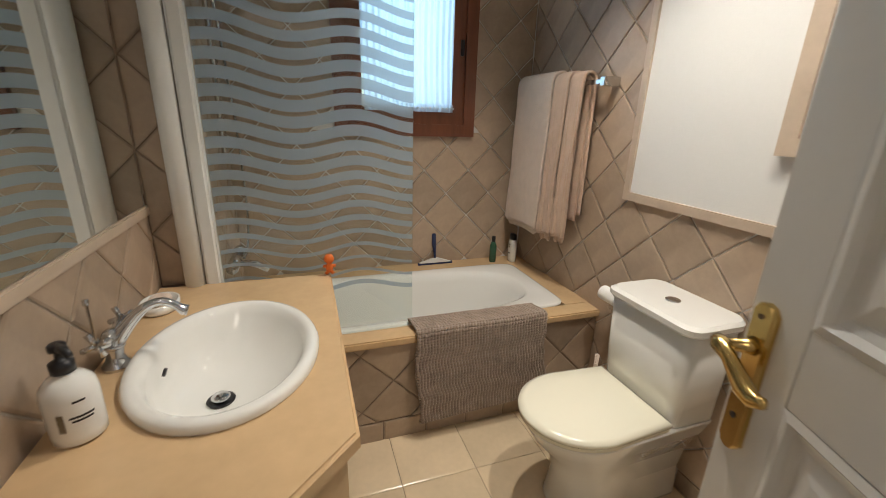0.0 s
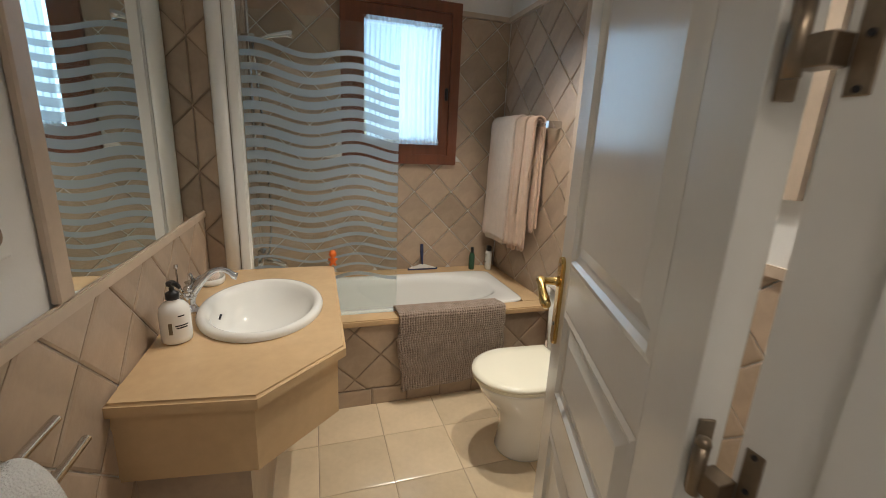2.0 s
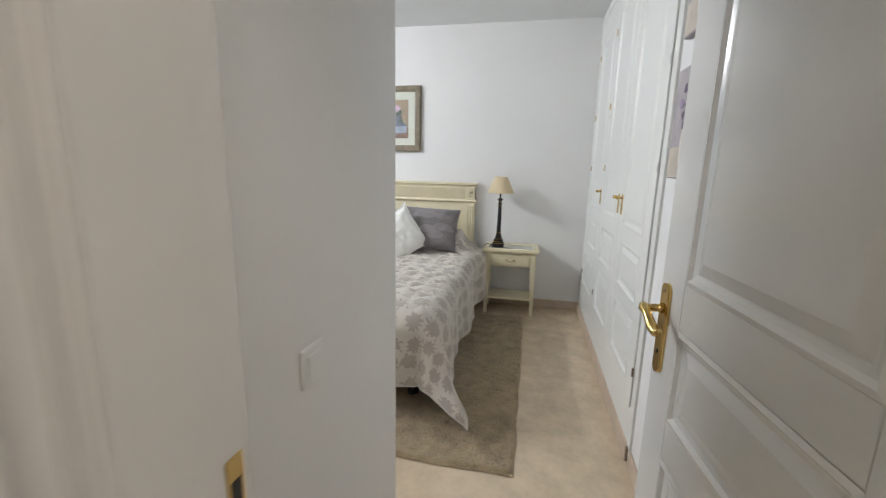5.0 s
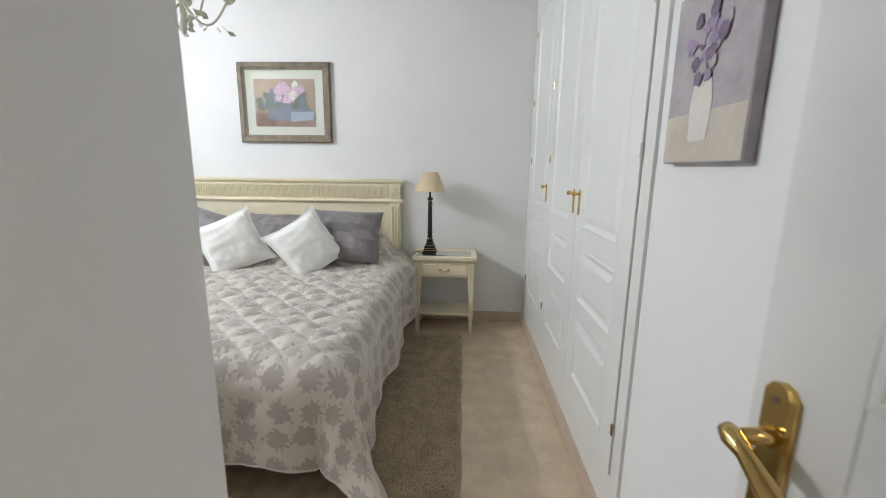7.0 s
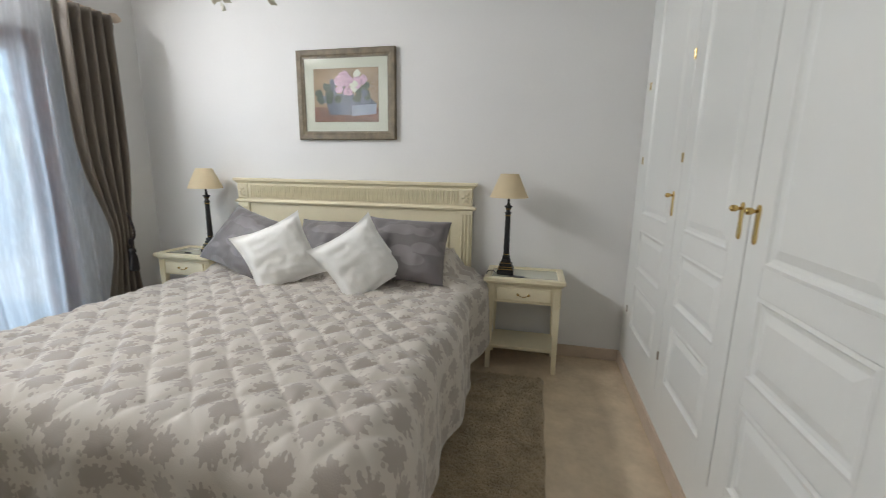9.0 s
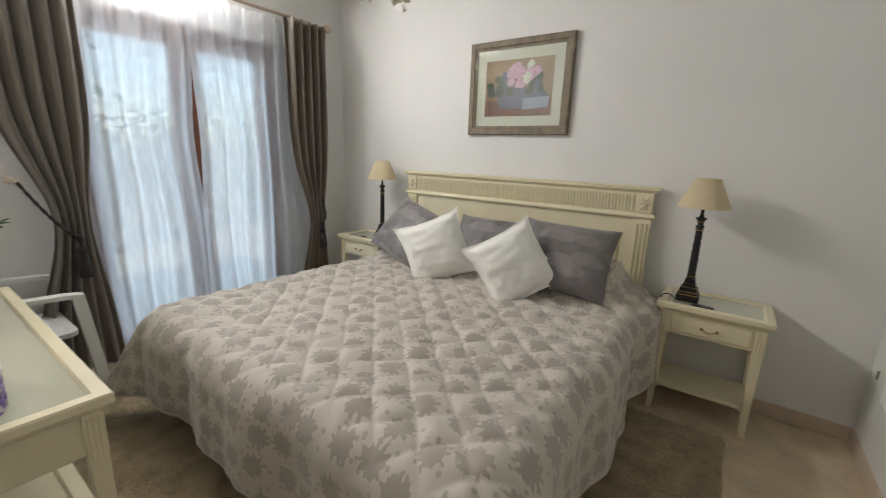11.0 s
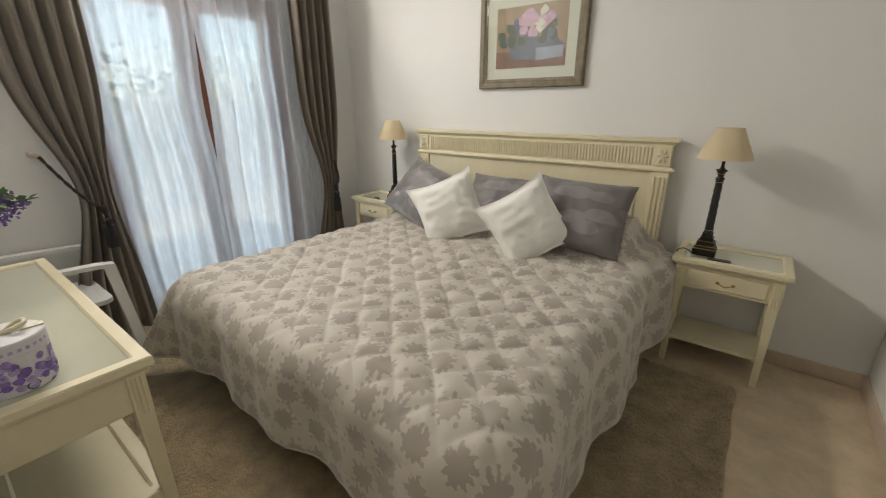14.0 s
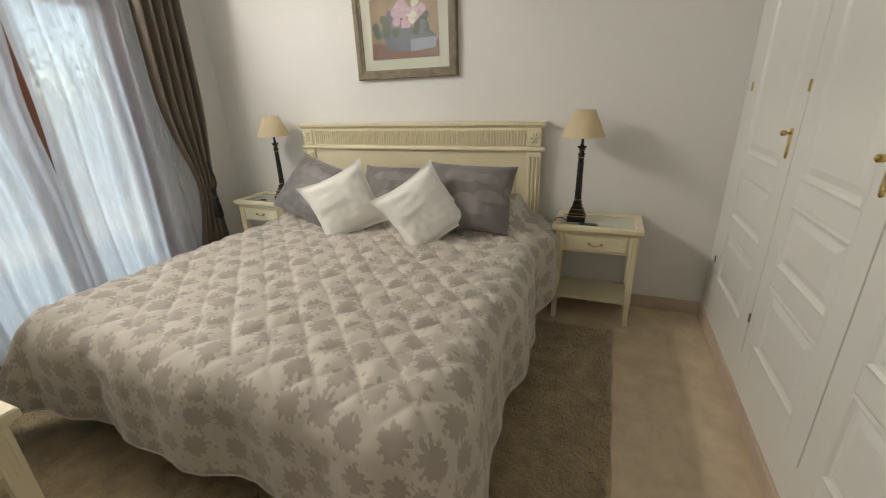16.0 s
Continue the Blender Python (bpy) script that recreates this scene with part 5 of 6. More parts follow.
def table_lamp(x, y, z, label):
    t = thing("table_lamp", label, "table lamp", "bedside lamps", at=pose(x, y, z))
    for k, (w, a, b) in enumerate([(0.11, 0, 0.035), (0.096, 0.035, 0.05), (0.085, 0.05, 0.075), (0.062, 0.075, 0.10), (0.05, 0.10, 0.125)]):
        part("base_step", box(-w / 2, w / 2, -w / 2, w / 2, a, b, 0.003), M_BLACK, t)
    for w, a in ((0.1, 0.037), (0.089, 0.052), (0.066, 0.077)):
        part("gilt_band", frame_xy(-w / 2, w / 2, -w / 2, w / 2, a, a + 0.004, 0.01), M_BRASS, t)
    rings = []
    for i in range(40):
        q = i / 39
        r = 0.019 - 0.004 * q
        rings.append([((r + 0.003 * math.cos(6 * (a + 7 * q))) * math.cos(a), (r + 0.003 * math.cos(6 * (a + 7 * q))) * math.sin(a), 0.125 + 0.29 * q) for a in [2 * math.pi * k / 24 for k in range(24)]])
    part("column", loft(rings), M_BLACK, t, "black twisted column", True)
    part("capital", lathe([(0.014, 0.412), (0.021, 0.416), (0.021, 0.424), (0.014, 0.43), (0.016, 0.45), (0.026, 0.462), (0.028, 0.468), (0.012, 0.472), (0.008, 0.49), (0.008, 0.53)], 20), M_BLACK, t, smooth=True)
    for zz in (0.135, 0.4, 0.445):
        part("gilt_ring", lathe([(0.018, zz), (0.023, zz + 0.003), (0.018, zz + 0.006)], 20), M_BRASS, t, smooth=True)
    sh_ = part("shade", loft([oval(0, 0, r, r, q, 36) for r, q in [(0.128, 0.525), (0.06, 0.68), (0.058, 0.68), (0.126, 0.525)]], cap0=False, cap1=False), M_SHADE, t, "cream fabric cone shade", True)
    return t


table_lamp(4.61, -0.055, 0.645, "black column table lamp with a cream shade, unlit")
table_lamp(4.62, 2.345, 0.645, "black column table lamp with a cream shade, unlit")
ph = thing("phone", "small black remote lying on the nightstand", "remote control")
part("body", box(4.475, 4.525, -0.19, -0.085, 0.647, 0.657, 0.004, 2), M_DARK, ph)
ph2 = thing("watch", "small dark object lying on the nightstand", "watch")
part("body", loft([oval(4.54, 2.5, 0.012, 0.03, z, 16) for z in (0.646, 0.654)]), M_DARK, ph2)
cb = thing("lamp_cable", "black lamp cable hanging beside the nightstand", "cable")
part("wire", tube(arc(lambda t: (4.56 - 0.04 * math.sin(math.pi * t), -0.0 + 0.11 * t, 0.652 + 0.03 * math.sin(math.pi * min(1, t * 1.4)) - 0.3 * max(0, t - 0.6)), 14), 0.003, 6), M_DARK, cb, smooth=True)
part("switch", tube([(4.56, 0.1, 0.545), (4.56, 0.115, 0.49)], [0.010, 0.010], 8), M_DARK, cb)

# rug
rg = thing("rug", "large taupe shag rug under the bed", "rug")
def rugfn(u, v):
    e = min(u, 1 - u) * 2.09, min(v, 1 - v) * 3.0
    k = min(1, min(e) / 0.02)
    return (2.285 + 2.08 * u + 0.004 * math.sin(40 * v), -0.345 + 3.0 * v + 0.004 * math.sin(37 * u), 0.004 + (0.012 + 0.009 * rnd.random()) * k)
rnd = random.Random(3)
sheet("cloth", rugfn, 290, 400, M_RUG, rg)
rs_ = np.random.default_rng(6)
n_ = 60000
px_, py_ = 2.295 + 2.06 * rs_.random(n_), -0.335 + 2.98 * rs_.random(n_)
keep = ~((px_ > 2.85) & (py_ > 0.35) & (py_ < 1.9))
px_, py_ = px_[keep], py_[keep]
n_ = len(px_)
ang, lean, hgt = rs_.random(n_) * 6.283, rs_.normal(0, 0.008, (n_, 2)), 0.026 + 0.010 * rs_.random(n_)
cw, sw_ = 0.0035 * np.cos(ang), 0.0035 * np.sin(ang)
pts_ = np.stack([np.stack([px_ - cw, py_ - sw_, np.full(n_, 0.008)], 1), np.stack([px_ + cw, py_ + sw_, np.full(n_, 0.008)], 1), np.stack([px_ + lean[:, 0], py_ + lean[:, 1], hgt], 1)], 1).reshape(-1, 3)
me = bpy.data.meshes.new("shag")
me.from_pydata(pts_.tolist(), [], np.arange(3 * n_).reshape(-1, 3).tolist())
me.materials.append(M_RUG)
pile = new("shag", me)
pile.parent = rg
tagged(pile, "short shaggy taupe pile", kind="stuff")

# console table and what stands on it
table("console_table", "cream painted console table with a glass top", "console table", 1.36, 0.435, 0.745, pose(2.29, 1.085, 0, 0, 0, 90), False, 0.25)
va = thing("vase", "clear glass fishbowl vase with stems", "vase")
vx, vy = 1.99, 2.17
vb = part("glass_bowl", loft([oval(vx, vy, r, r, 0.742 + z, 32) for r, z in [(0.05, 0.0), (0.075, 0.012), (0.098, 0.06), (0.098, 0.11), (0.08, 0.17), (0.05, 0.22), (0.046, 0.22), (0.076, 0.168), (0.094, 0.11), (0.094, 0.062), (0.07, 0.016)]]), M_GLASS, va, smooth=True)
bq = thing("bouquet", "artificial bouquet of purple blossoms and green leaves", "flowers")
rnd = random.Random(21)
stem, leaves, petals = bmesh.new(), bmesh.new(), bmesh.new()
def leaf_at(bm, p, d, L, w, up):
    s = d.cross(up).normalized() * w
    v = [bm.verts.new(q) for q in (p, p + d * L * 0.5 + s + up * 0.004, p + d * L, p + d * L * 0.5 - s + up * 0.004)]
    bm.faces.new(v)
for i in range(30):
    a = rnd.random() * 6.283
    sp_ = rnd.random() ** 0.6
    base = Vector((vx + 0.02 * math.cos(a), vy + 0.02 * math.sin(a), 0.752))
    tip = Vector((vx + 0.30 * sp_ * math.cos(a), vy + 0.30 * sp_ * math.sin(a), 1.25 - 0.2 * sp_ + 0.06 * rnd.random()))
    mid = Vector((vx + 0.02 * math.cos(a), vy + 0.02 * math.sin(a), 0.94))
    pts = [base.lerp(mid, q / 3) for q in range(3)] + [mid.lerp(tip, q / 6) + Vector((0, 0, 0.05 * math.sin(math.pi * q / 6))) for q in range(7)]
    tube(pts, 0.0028, 5, bm=stem)
    for q in range(3, 10):
        p = pts[q]
        for _ in range(8):
            d = Vector((rnd.uniform(-1, 1), rnd.uniform(-1, 1), rnd.uniform(-0.5, 0.9))).normalized()
            leaf_at(leaves, p, d, rnd.uniform(0.03, 0.06), rnd.uniform(0.010, 0.018), Vector((rnd.uniform(-0.4, 0.4), rnd.uniform(-0.4, 0.4), 1)).normalized())
    if i % 5 < 4:
        d0 = (tip - mid).normalized()
        for _ in range(85):
            q = rnd.random()
            c = tip - d0 * 0.13 * q + Vector((rnd.gauss(0, 1), rnd.gauss(0, 1), rnd.gauss(0, 1))) * 0.017 * (0.5 + q)
            d = Vector((rnd.uniform(-1, 1), rnd.uniform(-1, 1), rnd.uniform(-0.6, 1))).normalized()
            leaf_at(petals, c, d, 0.020, 0.010, d.orthogonal().normalized())
part("stems", stem, M_LEAF, bq)
part("leaves", leaves, M_LEAF, bq, "small green leaves")
part("blossoms", petals, M_PURPLE, bq, "purple blossoms")
gb_ = thing("gift_box", "round white hat box printed with lilac flowers, ribbon bow", "gift box")
M_PAPER = mat("lilac_printed_paper", (0.70, 0.68, 0.72), 0.6, var=0.06)
M_RIBBON = mat("cream_ribbon", (0.72, 0.66, 0.48), 0.5, var=0.1, scale=20)
gx, gy = 2.03, 1.245
part("body", lathe([(0.079, 0.7355), (0.08, 0.738), (0.08, 0.845), (0.075, 0.848)], 40, gx, gy), M_PAPER, gb_)
part("lid", lathe([(0.083, 0.838), (0.084, 0.841), (0.084, 0.874), (0.081, 0.878), (0.0, 0.88)], 40, gx, gy), M_PAPER, gb_)
M_LILAC = mat("printed_lilac", (0.27, 0.20, 0.45), 0.6, var=0.5, scale=60)
M_PAPER2 = mat("printed_pale_lilac", (0.42, 0.35, 0.60), 0.6, var=0.4, scale=60)
def stick_on(cang, cz_, r, rad, m, name, n=9):
    vs = [[(gx + q * math.cos(cang + r * c / rad), gy + q * math.sin(cang + r * c / rad), cz_ + r * s) for c, s in [(math.cos(2 * math.pi * i / n) * (0.8 + 0.4 * rnd.random()), math.sin(2 * math.pi * i / n) * (0.8 + 0.3 * rnd.random())) for i in range(n)]] for q in (rad + 0.0008, )]
    bm = bmesh.new()
    bm.faces.new([bm.verts.new(p) for p in vs[0]])
    part(name, bm, m, gb_)
for i in range(130):
    ca = rnd.choice((-1.75, -0.65, 0.4, -2.9)) + rnd.gauss(0, 0.26)
    stick_on(ca, 0.785 + rnd.gauss(0, 0.02), 0.011, 0.0805 + 0.00002 * i, (M_LILAC, M_PAPER2, M_PURPLE)[i % 3], "printed_petal")
for i in range(5):
    stick_on(-1.3 + 1.2 * i, 0.752, 0.014, 0.0808, M_LEAF, "printed_leaf")
for i in range(9):
    a0 = -2.2 + 0.2 * i
    part("lettering_bar", loft([[(gx + 0.0845 * math.cos(a0 + 0.035 * q), gy + 0.0845 * math.sin(a0 + 0.035 * q), z) for q in range(4)] for z in (0.851, 0.860)], close=False, cap0=False, cap1=False), M_PAPER2, gb_)
bm = bmesh.new()
for sgn in (-1, 1):
    tube(arc(lambda t: (gx + sgn * 0.05 * math.sin(math.pi * t), gy + 0.02 * math.sin(2 * math.pi * t), 0.882 + 0.018 * math.sin(math.pi * t)), 10), [0.003] + [0.006] * 9 + [0.003], 8, bm=bm)
part("bow", bm, M_RIBBON, gb_, "cream ribbon bow", True)
part("ribbon", box(gx - 0.083, gx + 0.083, gy - 0.012, gy + 0.012, 0.8785, 0.8815), M_RIBBON, gb_)
pf = thing("perfume_bottle", "square clear glass bottle with a silver cap", "perfume bottle")
part("glass_body", loft([rrect(1.885, 1.935, 1.13, 1.18, z, 0.006) for z in (0.7365, 0.80)] + [rrect(1.9, 1.92, 1.145, 1.165, 0.81, 0.004)]), M_BOTTLE, pf)
part("cap", lathe([(0.014, 0.81), (0.014, 0.845), (0.012, 0.848)], 20, 1.91, 1.155), M_BRONZE, pf, "silver-brown cap", True)

# plastic armchair beside the glazed door
pc = thing("plastic_chair", "white moulded plastic armchair in the corner", "chair", at=pose(2.28, 2.74, 0, 0, 0, 0))
part("seat", loft([rrect(-0.22, 0.24, -0.22, 0.22, z, 0.05) for z in (0.395, 0.41, 0.42)] + [rrect(-0.19, 0.2, -0.19, 0.19, 0.412, 0.05)]), M_PLASTIC, pc)
sheet("backrest", lambda u, v: (-0.22 - 0.13 * v - 0.03 * math.cos((u - 0.5) * 3), (u - 0.5) * (0.46 - 0.05 * v), 0.42 + 0.40 * v - 0.08 * v * (2 * u - 1) ** 4), 20, 12, M_PLASTIC, pc, thick=0.014)
for sgn in (-1, 1):
    part("armrest", loft([[(x, sgn * 0.25 + w, z), (x, sgn * 0.25 - w, z), (x, sgn * 0.25 - w, z - 0.022), (x, sgn * 0.25 + w, z - 0.022)] for x, z, w in [(-0.3, 0.68, 0.02), (-0.1, 0.655, 0.028), (0.2, 0.64, 0.03), (0.27, 0.63, 0.028)]]), M_PLASTIC, pc)
    for fx in (0.25, -0.22):
        top = 0.62 if fx > 0 else 0.42
        part("leg", loft([[(fx + k * (0.06 if fx > 0 else -0.07) - 0.025, sgn * (0.245 + 0.02 * k) - 0.018, z), (fx + k * (0.06 if fx > 0 else -0.07) + 0.025, sgn * (0.245 + 0.02 * k) - 0.018, z), (fx + k * (0.06 if fx > 0 else -0.07) + 0.025, sgn * (0.245 + 0.02 * k) + 0.018, z), (fx + k * (0.06 if fx > 0 else -0.07) - 0.025, sgn * (0.245 + 0.02 * k) + 0.018, z)] for k, z in ((1, 0.0), (0, top))]), M_PLASTIC, pc)

# glazed door with its curtains
gd = thing("window_2", "brown wooden glazed double door to the terrace", "window", "", "structure")
part("window_frame", frame_rect(2.72, 4.1, 0.0, 2.2, 3.07, 3.15, 0.06), M_WOOD, gd)
for a, b in ((2.782, 3.408), (3.412, 4.038)):
    s = part("sash", frame_rect(a, b, 0.03, 2.138, 3.085, 3.135, 0.085), M_WOOD, gd)
    part("pane", box(a + 0.085, b - 0.085, 3.107, 3.112, 0.115, 2.053), M_PANE, s).visible_shadow = False
rd = thing("curtain_rod", "pale metal curtain rod with leaf finials", "curtain rod")
part("rod", tube([(2.36, 2.93, 2.42), (4.52, 2.93, 2.42)], 0.012, 12), M_TRIM, rd, smooth=True)
for xx in (2.34, 4.54):
    part("finial", loft([[(xx + (q - 0.5) * 0.1, 2.93 + r * math.cos(2 * math.pi * k / 10), 2.42 + r * math.sin(2 * math.pi * k / 10)) for k in range(10)] for q, r in [(0, 0.008), (0.2, 0.03), (0.5, 0.036), (0.8, 0.02), (1, 0.004)]]), M_TRIM, rd, smooth=True)
for xx in (2.5, 4.4):
    part("bracket", box(xx - 0.01, xx + 0.01, 2.93, 3.05, 2.405, 2.42), M_TRIM, rd)

def sheer_panel(x0, x1, amp, ph_, gap):
    t = thing("sheer_curtain", "white lace sheer curtain falling in folds", "curtain", "sheer curtains")
    sheet("cloth", lambda u, v: (x0 + (x1 - x0) * u + 0.012 * math.sin(9 * v + 7 * u) * math.sin(math.pi * u) + gap * math.exp(-((v - 0.6) / 0.16) ** 2) * (u if gap < 0 else 1 - u), 2.99 + amp * math.sin(52 * (x0 + (x1 - x0) * u) + ph_ + 0.9 * math.sin(2.2 * v)) + 0.4 * amp * math.sin(23 * u + 3 * v), 0.02 + 2.38 * v), 220, 30, M_SHEER, t)
sheer_panel(2.58, 3.425, 0.03, 0.0, -0.035)
sheer_panel(3.41, 4.3, 0.03, 1.3, 0.02)

def drape(x_in, x_out, tie, tie_z, label):
    """Heavy drape gathered at tie_z; x_in is its edge towards the glass."""
    t = thing("drape", label, "curtain", "heavy drapes")
    def fn(u, v):
        z = 0.015 + 2.395 * v
        k = math.exp(-((z - tie_z) / 0.42) ** 2) if z > tie_z else math.exp(-((z - tie_z) / 0.55) ** 2) * 0.9 + 0.1 * math.exp(-((z - tie_z) / 0.3) ** 2)
        w = 1 - 0.62 * k
        c = x_out + (x_in - x_out) * (0.5 * (1 - k) + tie * k)
        x = c + (x_in - x_out) * (u - 0.5) * w
        amp = 0.035 * (1 - 0.35 * k)
        return (x, 2.90 + amp * math.sin(2 * math.pi * 5.5 * u + 0.4 * math.sin(3 * v)) + 0.012 * math.sin(31 * u + 2 * v) - 0.03 * k, z)
    sheet("cloth", fn, 110, 60, M_DRAPE, t, thick=0.004)
    sheet("header_tape", lambda u, v: (fn(u, 0.965 + 0.033 * v)[0], fn(u, 0.965 + 0.033 * v)[1] - 0.006, fn(u, 0.965 + 0.033 * v)[2]), 110, 3, M_DRAPE, t)
    xt = x_out + (x_in - x_out) * tie
    return t, xt
def tieback(p0, p1, tx):
    t = thing("tieback", "black twisted rope tieback with a tassel", "tieback", "curtain tiebacks")
    n = 24
    part("rope", tube(arc(lambda q: Vector(p0).lerp(Vector(p1), q) + Vector((0, -0.05 * math.sin(math.pi * q), -0.04 * math.sin(math.pi * q))), n), [0.008 + 0.002 * math.sin(i * 2.4) for i in range(n + 1)], 8), M_ROPE, t, smooth=True)
    part("knot", lathe([(0.004, p1[2] + 0.03), (0.016, p1[2] + 0.02), (0.018, p1[2]), (0.01, p1[2] - 0.03), (0.012, p1[2] - 0.05)], 14, p1[0], p1[1] - 0.01), M_ROPE, t, smooth=True)
    part("tassel", lathe([(0.012, p1[2] - 0.045), (0.024, p1[2] - 0.055), (0.026, p1[2] - 0.075), (0.018, p1[2] - 0.085), (0.028, p1[2] - 0.11), (0.034, p1[2] - 0.21), (0.03, p1[2] - 0.222)], 18, p1[0], p1[1] - 0.01), M_ROPE, t, smooth=True)
    part("hook", tube([(p0[0], 3.05, p0[2]), (p0[0], 2.98, p0[2]), p0], [0.02, 0.012, 0.014], 10), M_TRIM, t, smooth=True)
drape(2.80, 2.38, 0.62, 0.95, "taupe satin drape drawn aside with a rope tieback")
drape(4.1, 4.5, 0.45, 0.78, "taupe satin drape drawn aside with a rope tieback")
tieback((2.44, 2.84, 1.18), (2.64, 2.79, 0.86), 0)
tieback((4.38, 2.87, 0.98), (4.31, 2.79, 0.76), 0)

# chandelier
ch = thing("chandelier", "cream painted metal chandelier with leaf arms", "chandelier", at=pose(3.37, 1.07, 0))
M_CH = mat("cream_enamel", (0.62, 0.6, 0.5), 0.45, var=0.2, scale=30)
part("canopy", lathe([(0.055, 2.75), (0.05, 2.735), (0.02, 2.71), (0.008, 2.70)], 20), M_CH, ch, smooth=True)
part("stem", lathe([(0.006, 2.72), (0.006, 2.34), (0.02, 2.3), (0.03, 2.25), (0.014, 2.19), (0.022, 2.13), (0.012, 2.08), (0.018, 2.04), (0.012, 2.0), (0.003, 1.985)], 16), M_CH, ch, smooth=True)
for k in range(5):
    a = 2 * math.pi * k / 5 + 0.5
    am = part("arm", tube(arc(lambda t: (math.cos(a) * (0.02 + 0.2 * t), math.sin(a) * (0.02 + 0.2 * t), 2.12 - 0.09 * math.sin(math.pi * t * 1.1) + 0.06 * t), 12), 0.006, 8), M_CH, ch, smooth=True)
    part("cup", lathe([(0.008, 2.18), (0.03, 2.2), (0.034, 2.215), (0.014, 2.217), (0.013, 2.28), (0.008, 2.285)], 14, math.cos(a) * 0.22, math.sin(a) * 0.22), M_CH, am, smooth=True)
    rr = random.Random(k)
    for q in (0.3, 0.5, 0.7, 0.9):
        p = Vector((math.cos(a) * 0.22 * q, math.sin(a) * 0.22 * q, 2.05))
        for _ in range(2):
            d = Vector((rr.uniform(-1, 1), rr.uniform(-1, 1), rr.uniform(-0.7, 0.5))).normalized()
            bm = bmesh.new()
            leaf_at(bm, p, d, 0.05, 0.014, d.orthogonal().normalized())
            part("metal_leaf", bm, M_CH, am)

# planting outside the glazed door
def bush(x, y, h, w, seed, n):
    t = thing("shrub", "leafy garden shrub outside the glazed door", "shrub", "garden shrubs", at=pose(x, y, -0.12))
    r = random.Random(seed)
    bm, lb = bmesh.new(), bmesh.new()
    for i in range(9):
        a = r.random() * 6.28
        tip = Vector((math.cos(a) * w * 0.7 * r.random(), math.sin(a) * w * 0.5 * r.random(), h * r.uniform(0.6, 1)))
        tube([(0, 0, 0), tip * 0.5 + Vector((0, 0, 0.1)), tip], [0.03, 0.018, 0.005], 6, bm=bm)
        for _ in range(n):
            q = r.uniform(0.25, 1)
            p = tip * q + Vector((r.gauss(0, 1), r.gauss(0, 1), r.gauss(0, 1))) * w * 0.2
            d = Vector((r.uniform(-1, 1), r.uniform(-1, 1), r.uniform(-1, 0.6))).normalized()
            leaf_at(lb, p, d, r.uniform(0.08, 0.16), r.uniform(0.012, 0.03), d.orthogonal().normalized())
    part("trunk", bm, M_FRAME, t)
    part("crown", lb, M_LEAF, t)
bush(2.6, 5.6, 2.6, 1.3, 1, 130)
bush(3.7, 6.6, 3.0, 1.5, 2, 130)
bush(5.0, 7.0, 2.4, 1.4, 3, 130)
bush(6.4, 7.6, 3.0, 1.6, 5, 130)

# ---- stone tiles, last ----
def clip(poly, a, b, c):
    """Keep the side a*u + b*v <= c of a polygon."""
    out = []
    for i in range(len(poly)):
        p, q = poly[i], poly[(i + 1) % len(poly)]
        dp, dq = a * p[0] + b * p[1] - c, a * q[0] + b * q[1] - c
        if dp <= 0:
            out.append(p)
        if dp * dq < 0:
            t = dp / (dp - dq)
            out.append((p[0] + t * (q[0] - p[0]), p[1] + t * (q[1] - p[1])))
    return out


def area(p):
    return 0.5 * sum(p[i][0] * p[(i + 1) % len(p)][1] - p[(i + 1) % len(p)][0] * p[i][1] for i in range(len(p))) if len(p) > 2 else 0


def shrink(poly, cu, cv, d):
    out = []
    for u, v in poly:
        L = math.hypot(u - cu, v - cv) or 1
        k = max(0.0, 1 - d / L)
        out.append((cu + (u - cu) * k, cv + (v - cv) * k))
    return out


TILE_CACHE = {}
def tile_piece(poly, to3, normal, parent, m, name="tile", h=0.007, gap=0.0025):
    if abs(area(poly)) < 0.0012:
        return
    cu, cv = sum(p[0] for p in poly) / len(poly), sum(p[1] for p in poly) / len(poly)
    key = (name, tuple(sorted((round(p[0] - cu, 3), round(p[1] - cv, 3)) for p in poly)), tuple(normal))
    o = to3(cu, cv)
    if key not in TILE_CACHE:
        rings_ = []
        for d, q in ((gap, 0.0), (gap, h * 0.55), (gap + 0.006, h * 0.92), (gap + 0.016, h)):
            rings_.append([Vector(to3(u, v)) - Vector(o) + Vector(normal) * q for u, v in shrink(poly, cu, cv, d * 1.35)])
        me = bpy.data.meshes.new(name)
        bm = loft(rings_, cap0=False)
        bmesh.ops.recalc_face_normals(bm, faces=bm.faces)
        bm.to_mesh(me)
        bm.free()
        me.materials.append(m)
        TILE_CACHE[key] = me
    ob = new(name, TILE_CACHE[key])
    ob.parent = parent
    ob.matrix_basis = Matrix.Translation(o)


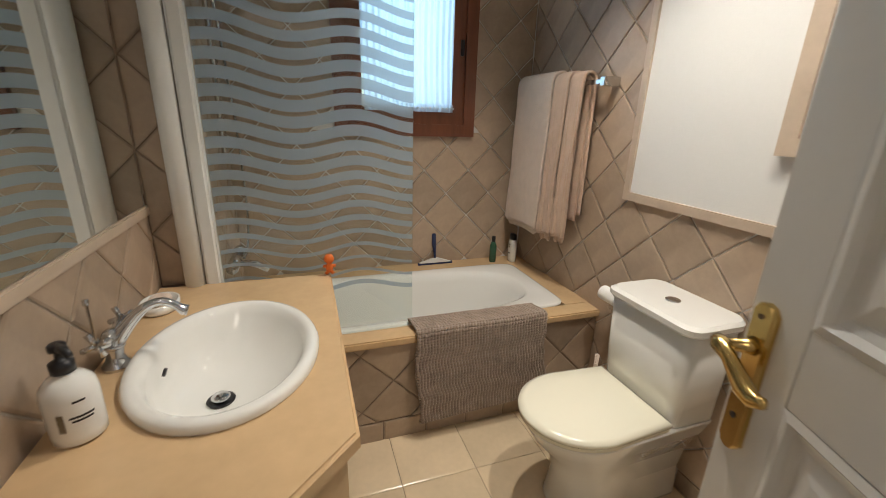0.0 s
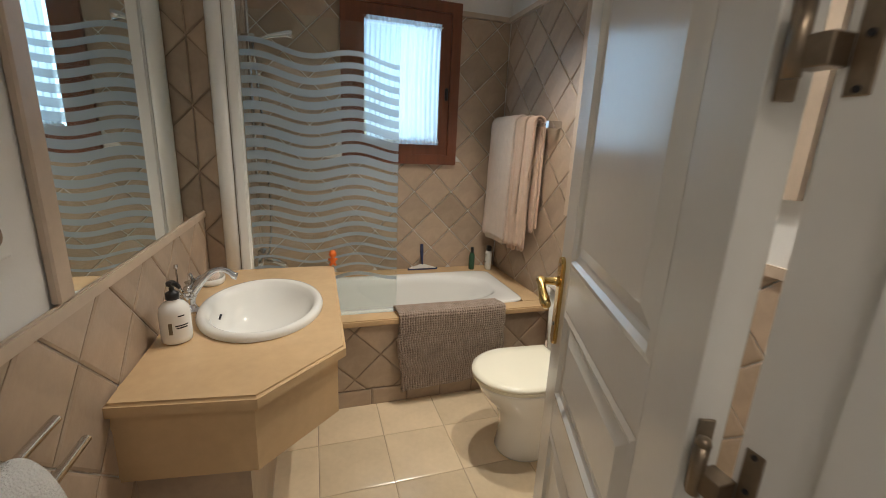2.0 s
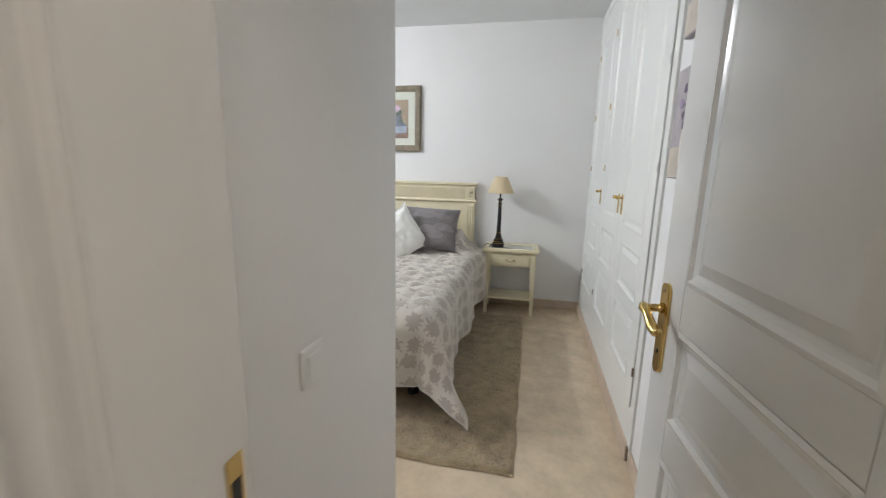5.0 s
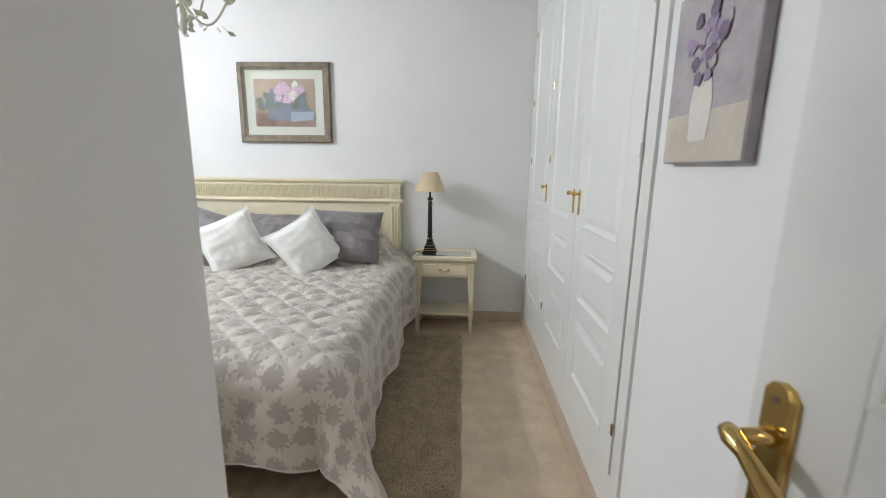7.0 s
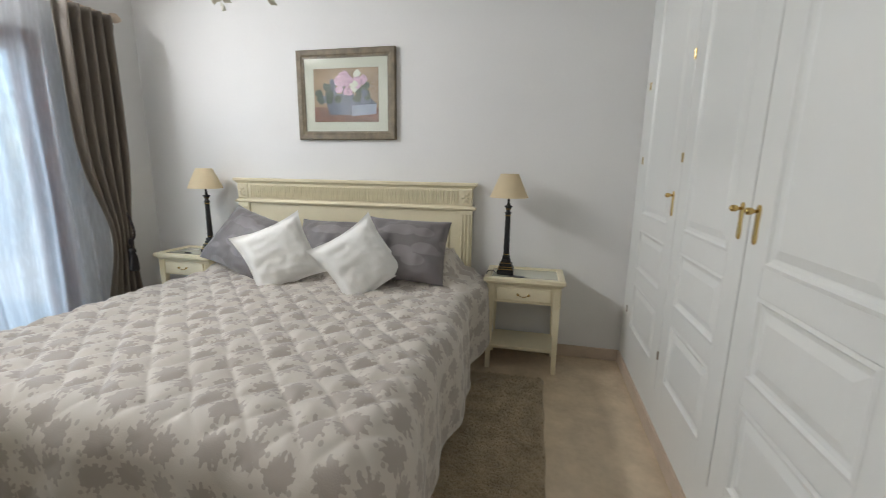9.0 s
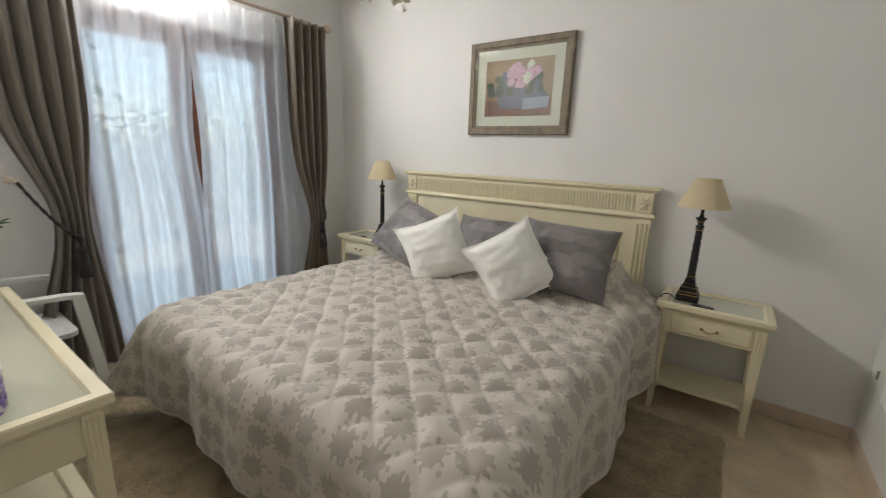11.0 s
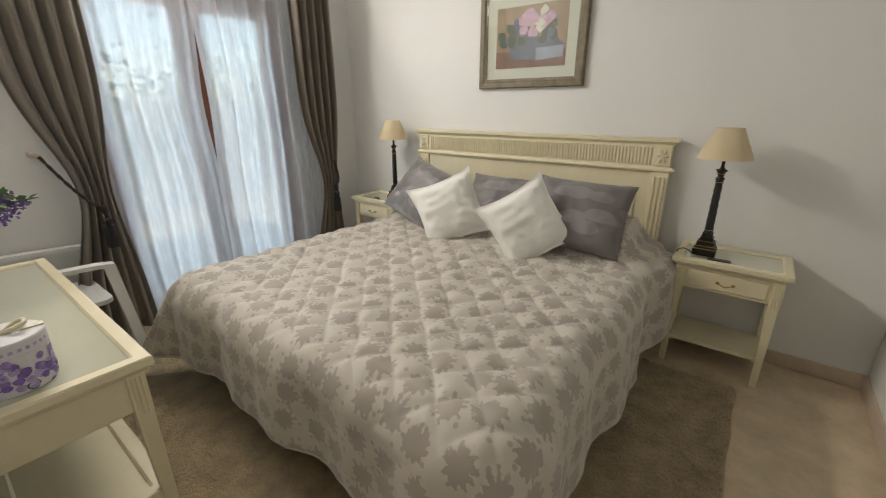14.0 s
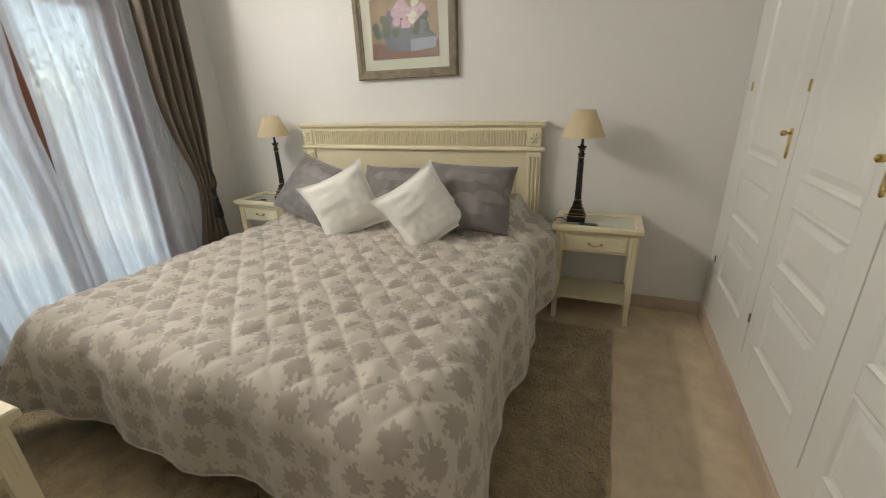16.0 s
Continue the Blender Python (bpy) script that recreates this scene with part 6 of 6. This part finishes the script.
def diamonds(parent, to3, normal, u0, u1, v0, v1, s, hole=None, uo=0.0, vo=0.0):
    """Square tiles set on their corners over a rectangle, trimmed at its edges and round one hole."""
    hd = s / math.sqrt(2)
    for i in range(int((u1 - u0) / hd) + 4):
        for j in range(int((v1 - v0) / hd) + 4):
            if (i + j) % 2:
                continue
            cu, cv = u0 + uo + (i - 1) * hd, v0 + vo + (j - 1) * hd
            p = [(cu - hd, cv), (cu, cv - hd), (cu + hd, cv), (cu, cv + hd)]
            for a, b, c in ((1, 0, u1), (-1, 0, -u0), (0, 1, v1), (0, -1, -v0)):
                p = clip(p, a, b, c) if len(p) > 2 else p
            if hole and len(p) > 2:
                h0, h1, k0, k1 = hole
                if max(q[0] for q in p) > h0 and min(q[0] for q in p) < h1 and max(q[1] for q in p) > k0 and min(q[1] for q in p) < k1:
                    p = max((clip(p, a, b, c) for a, b, c in ((1, 0, h0), (-1, 0, -h1), (0, 1, k0), (0, -1, -k1))), key=lambda q: abs(area(q)))
            if len(p) > 2:
                tile_piece(p, to3, normal, parent, M_TILE)


S = 0.195
bw = bpy.data.objects
diamonds(bw["wall_bath_north"], lambda u, v: (u, 2.7495, v), (0, -1, 0), -0.02, 1.645, 0.5, 2.235, S, (0.52, 1.26, 1.3, 2.28), 0.05, 0.03)
diamonds(bw["wall_bath_east"], lambda u, v: (1.6495, u, v), (-1, 0, 0), 0.14, 2.74, 0.085, 2.235, S, (0.0, 1.84, 1.09, 3.0), 0.02, 0.03)
diamonds(bw["wall_bath_west"], lambda u, v: (-0.1595, u, v), (1, 0, 0), 0.14, 1.955, 0.085, 1.06, S, None, 0.03, 0.03)
diamonds(bw["wall_bath_west"], lambda u, v: (-0.1595, u, v), (1, 0, 0), 1.915, 1.958, 1.112, 2.235, S, None, 0.0, 0.03)
diamonds(bw["wall_bath_stub"], lambda u, v: (u, 1.9595, v), (0, -1, 0), -0.155, -0.02, 0.8, 2.235, 0.19, None, 0.0, 0.05)
diamonds(bw["wall_bath_stub"], lambda u, v: (-0.0195, u, v), (1, 0, 0), 1.96, 2.74, 0.515, 2.235, S, None, 0.0, 0.05)
diamonds(tb, lambda u, v: (u, 1.9115, v), (0, -1, 0), 0.0, 1.645, 0.105, 0.478, S, None, 0.08, 0.06)
for i in range(9):
    tile_piece([(0.0 + 0.195 * i, 0.0), (min(1.645, 0.195 * (i + 1)), 0.0), (min(1.645, 0.195 * (i + 1)), 0.1), (0.195 * i, 0.1)], lambda u, v: (u, 1.9115, v), (0, -1, 0), tb, M_TILE)
for i in range(14):
    tile_piece([(0.14 + 0.2 * i, 0.0), (min(1.9, 0.34 + 0.2 * i), 0.0), (min(1.9, 0.34 + 0.2 * i), 0.083), (0.14 + 0.2 * i, 0.083)], lambda u, v: (1.6495, u, v), (-1, 0, 0), bw["wall_bath_east"], M_TILE) if 0.14 + 0.2 * i < 1.88 else None
FP = 0.31
for i in range(-3, 4):
    for j in range(-6, 2):
        x0, x1 = max(-0.155, 0.61 + FP * i), min(1.64, 0.61 + FP * (i + 1))
        y0, y1 = max(0.14, 1.645 + 0.302 * j), min(1.91, 1.645 + 0.302 * (j + 1))
        if x1 - x0 > 0.02 and y1 - y0 > 0.02:
            tile_piece([(x0, y0), (x1, y0), (x1, y1), (x0, y1)], lambda u, v: (u, v, 0.001), (0, 0, 1), bw["floor"], M_FTILE, "floor_tile", 0.005, 0.0012)
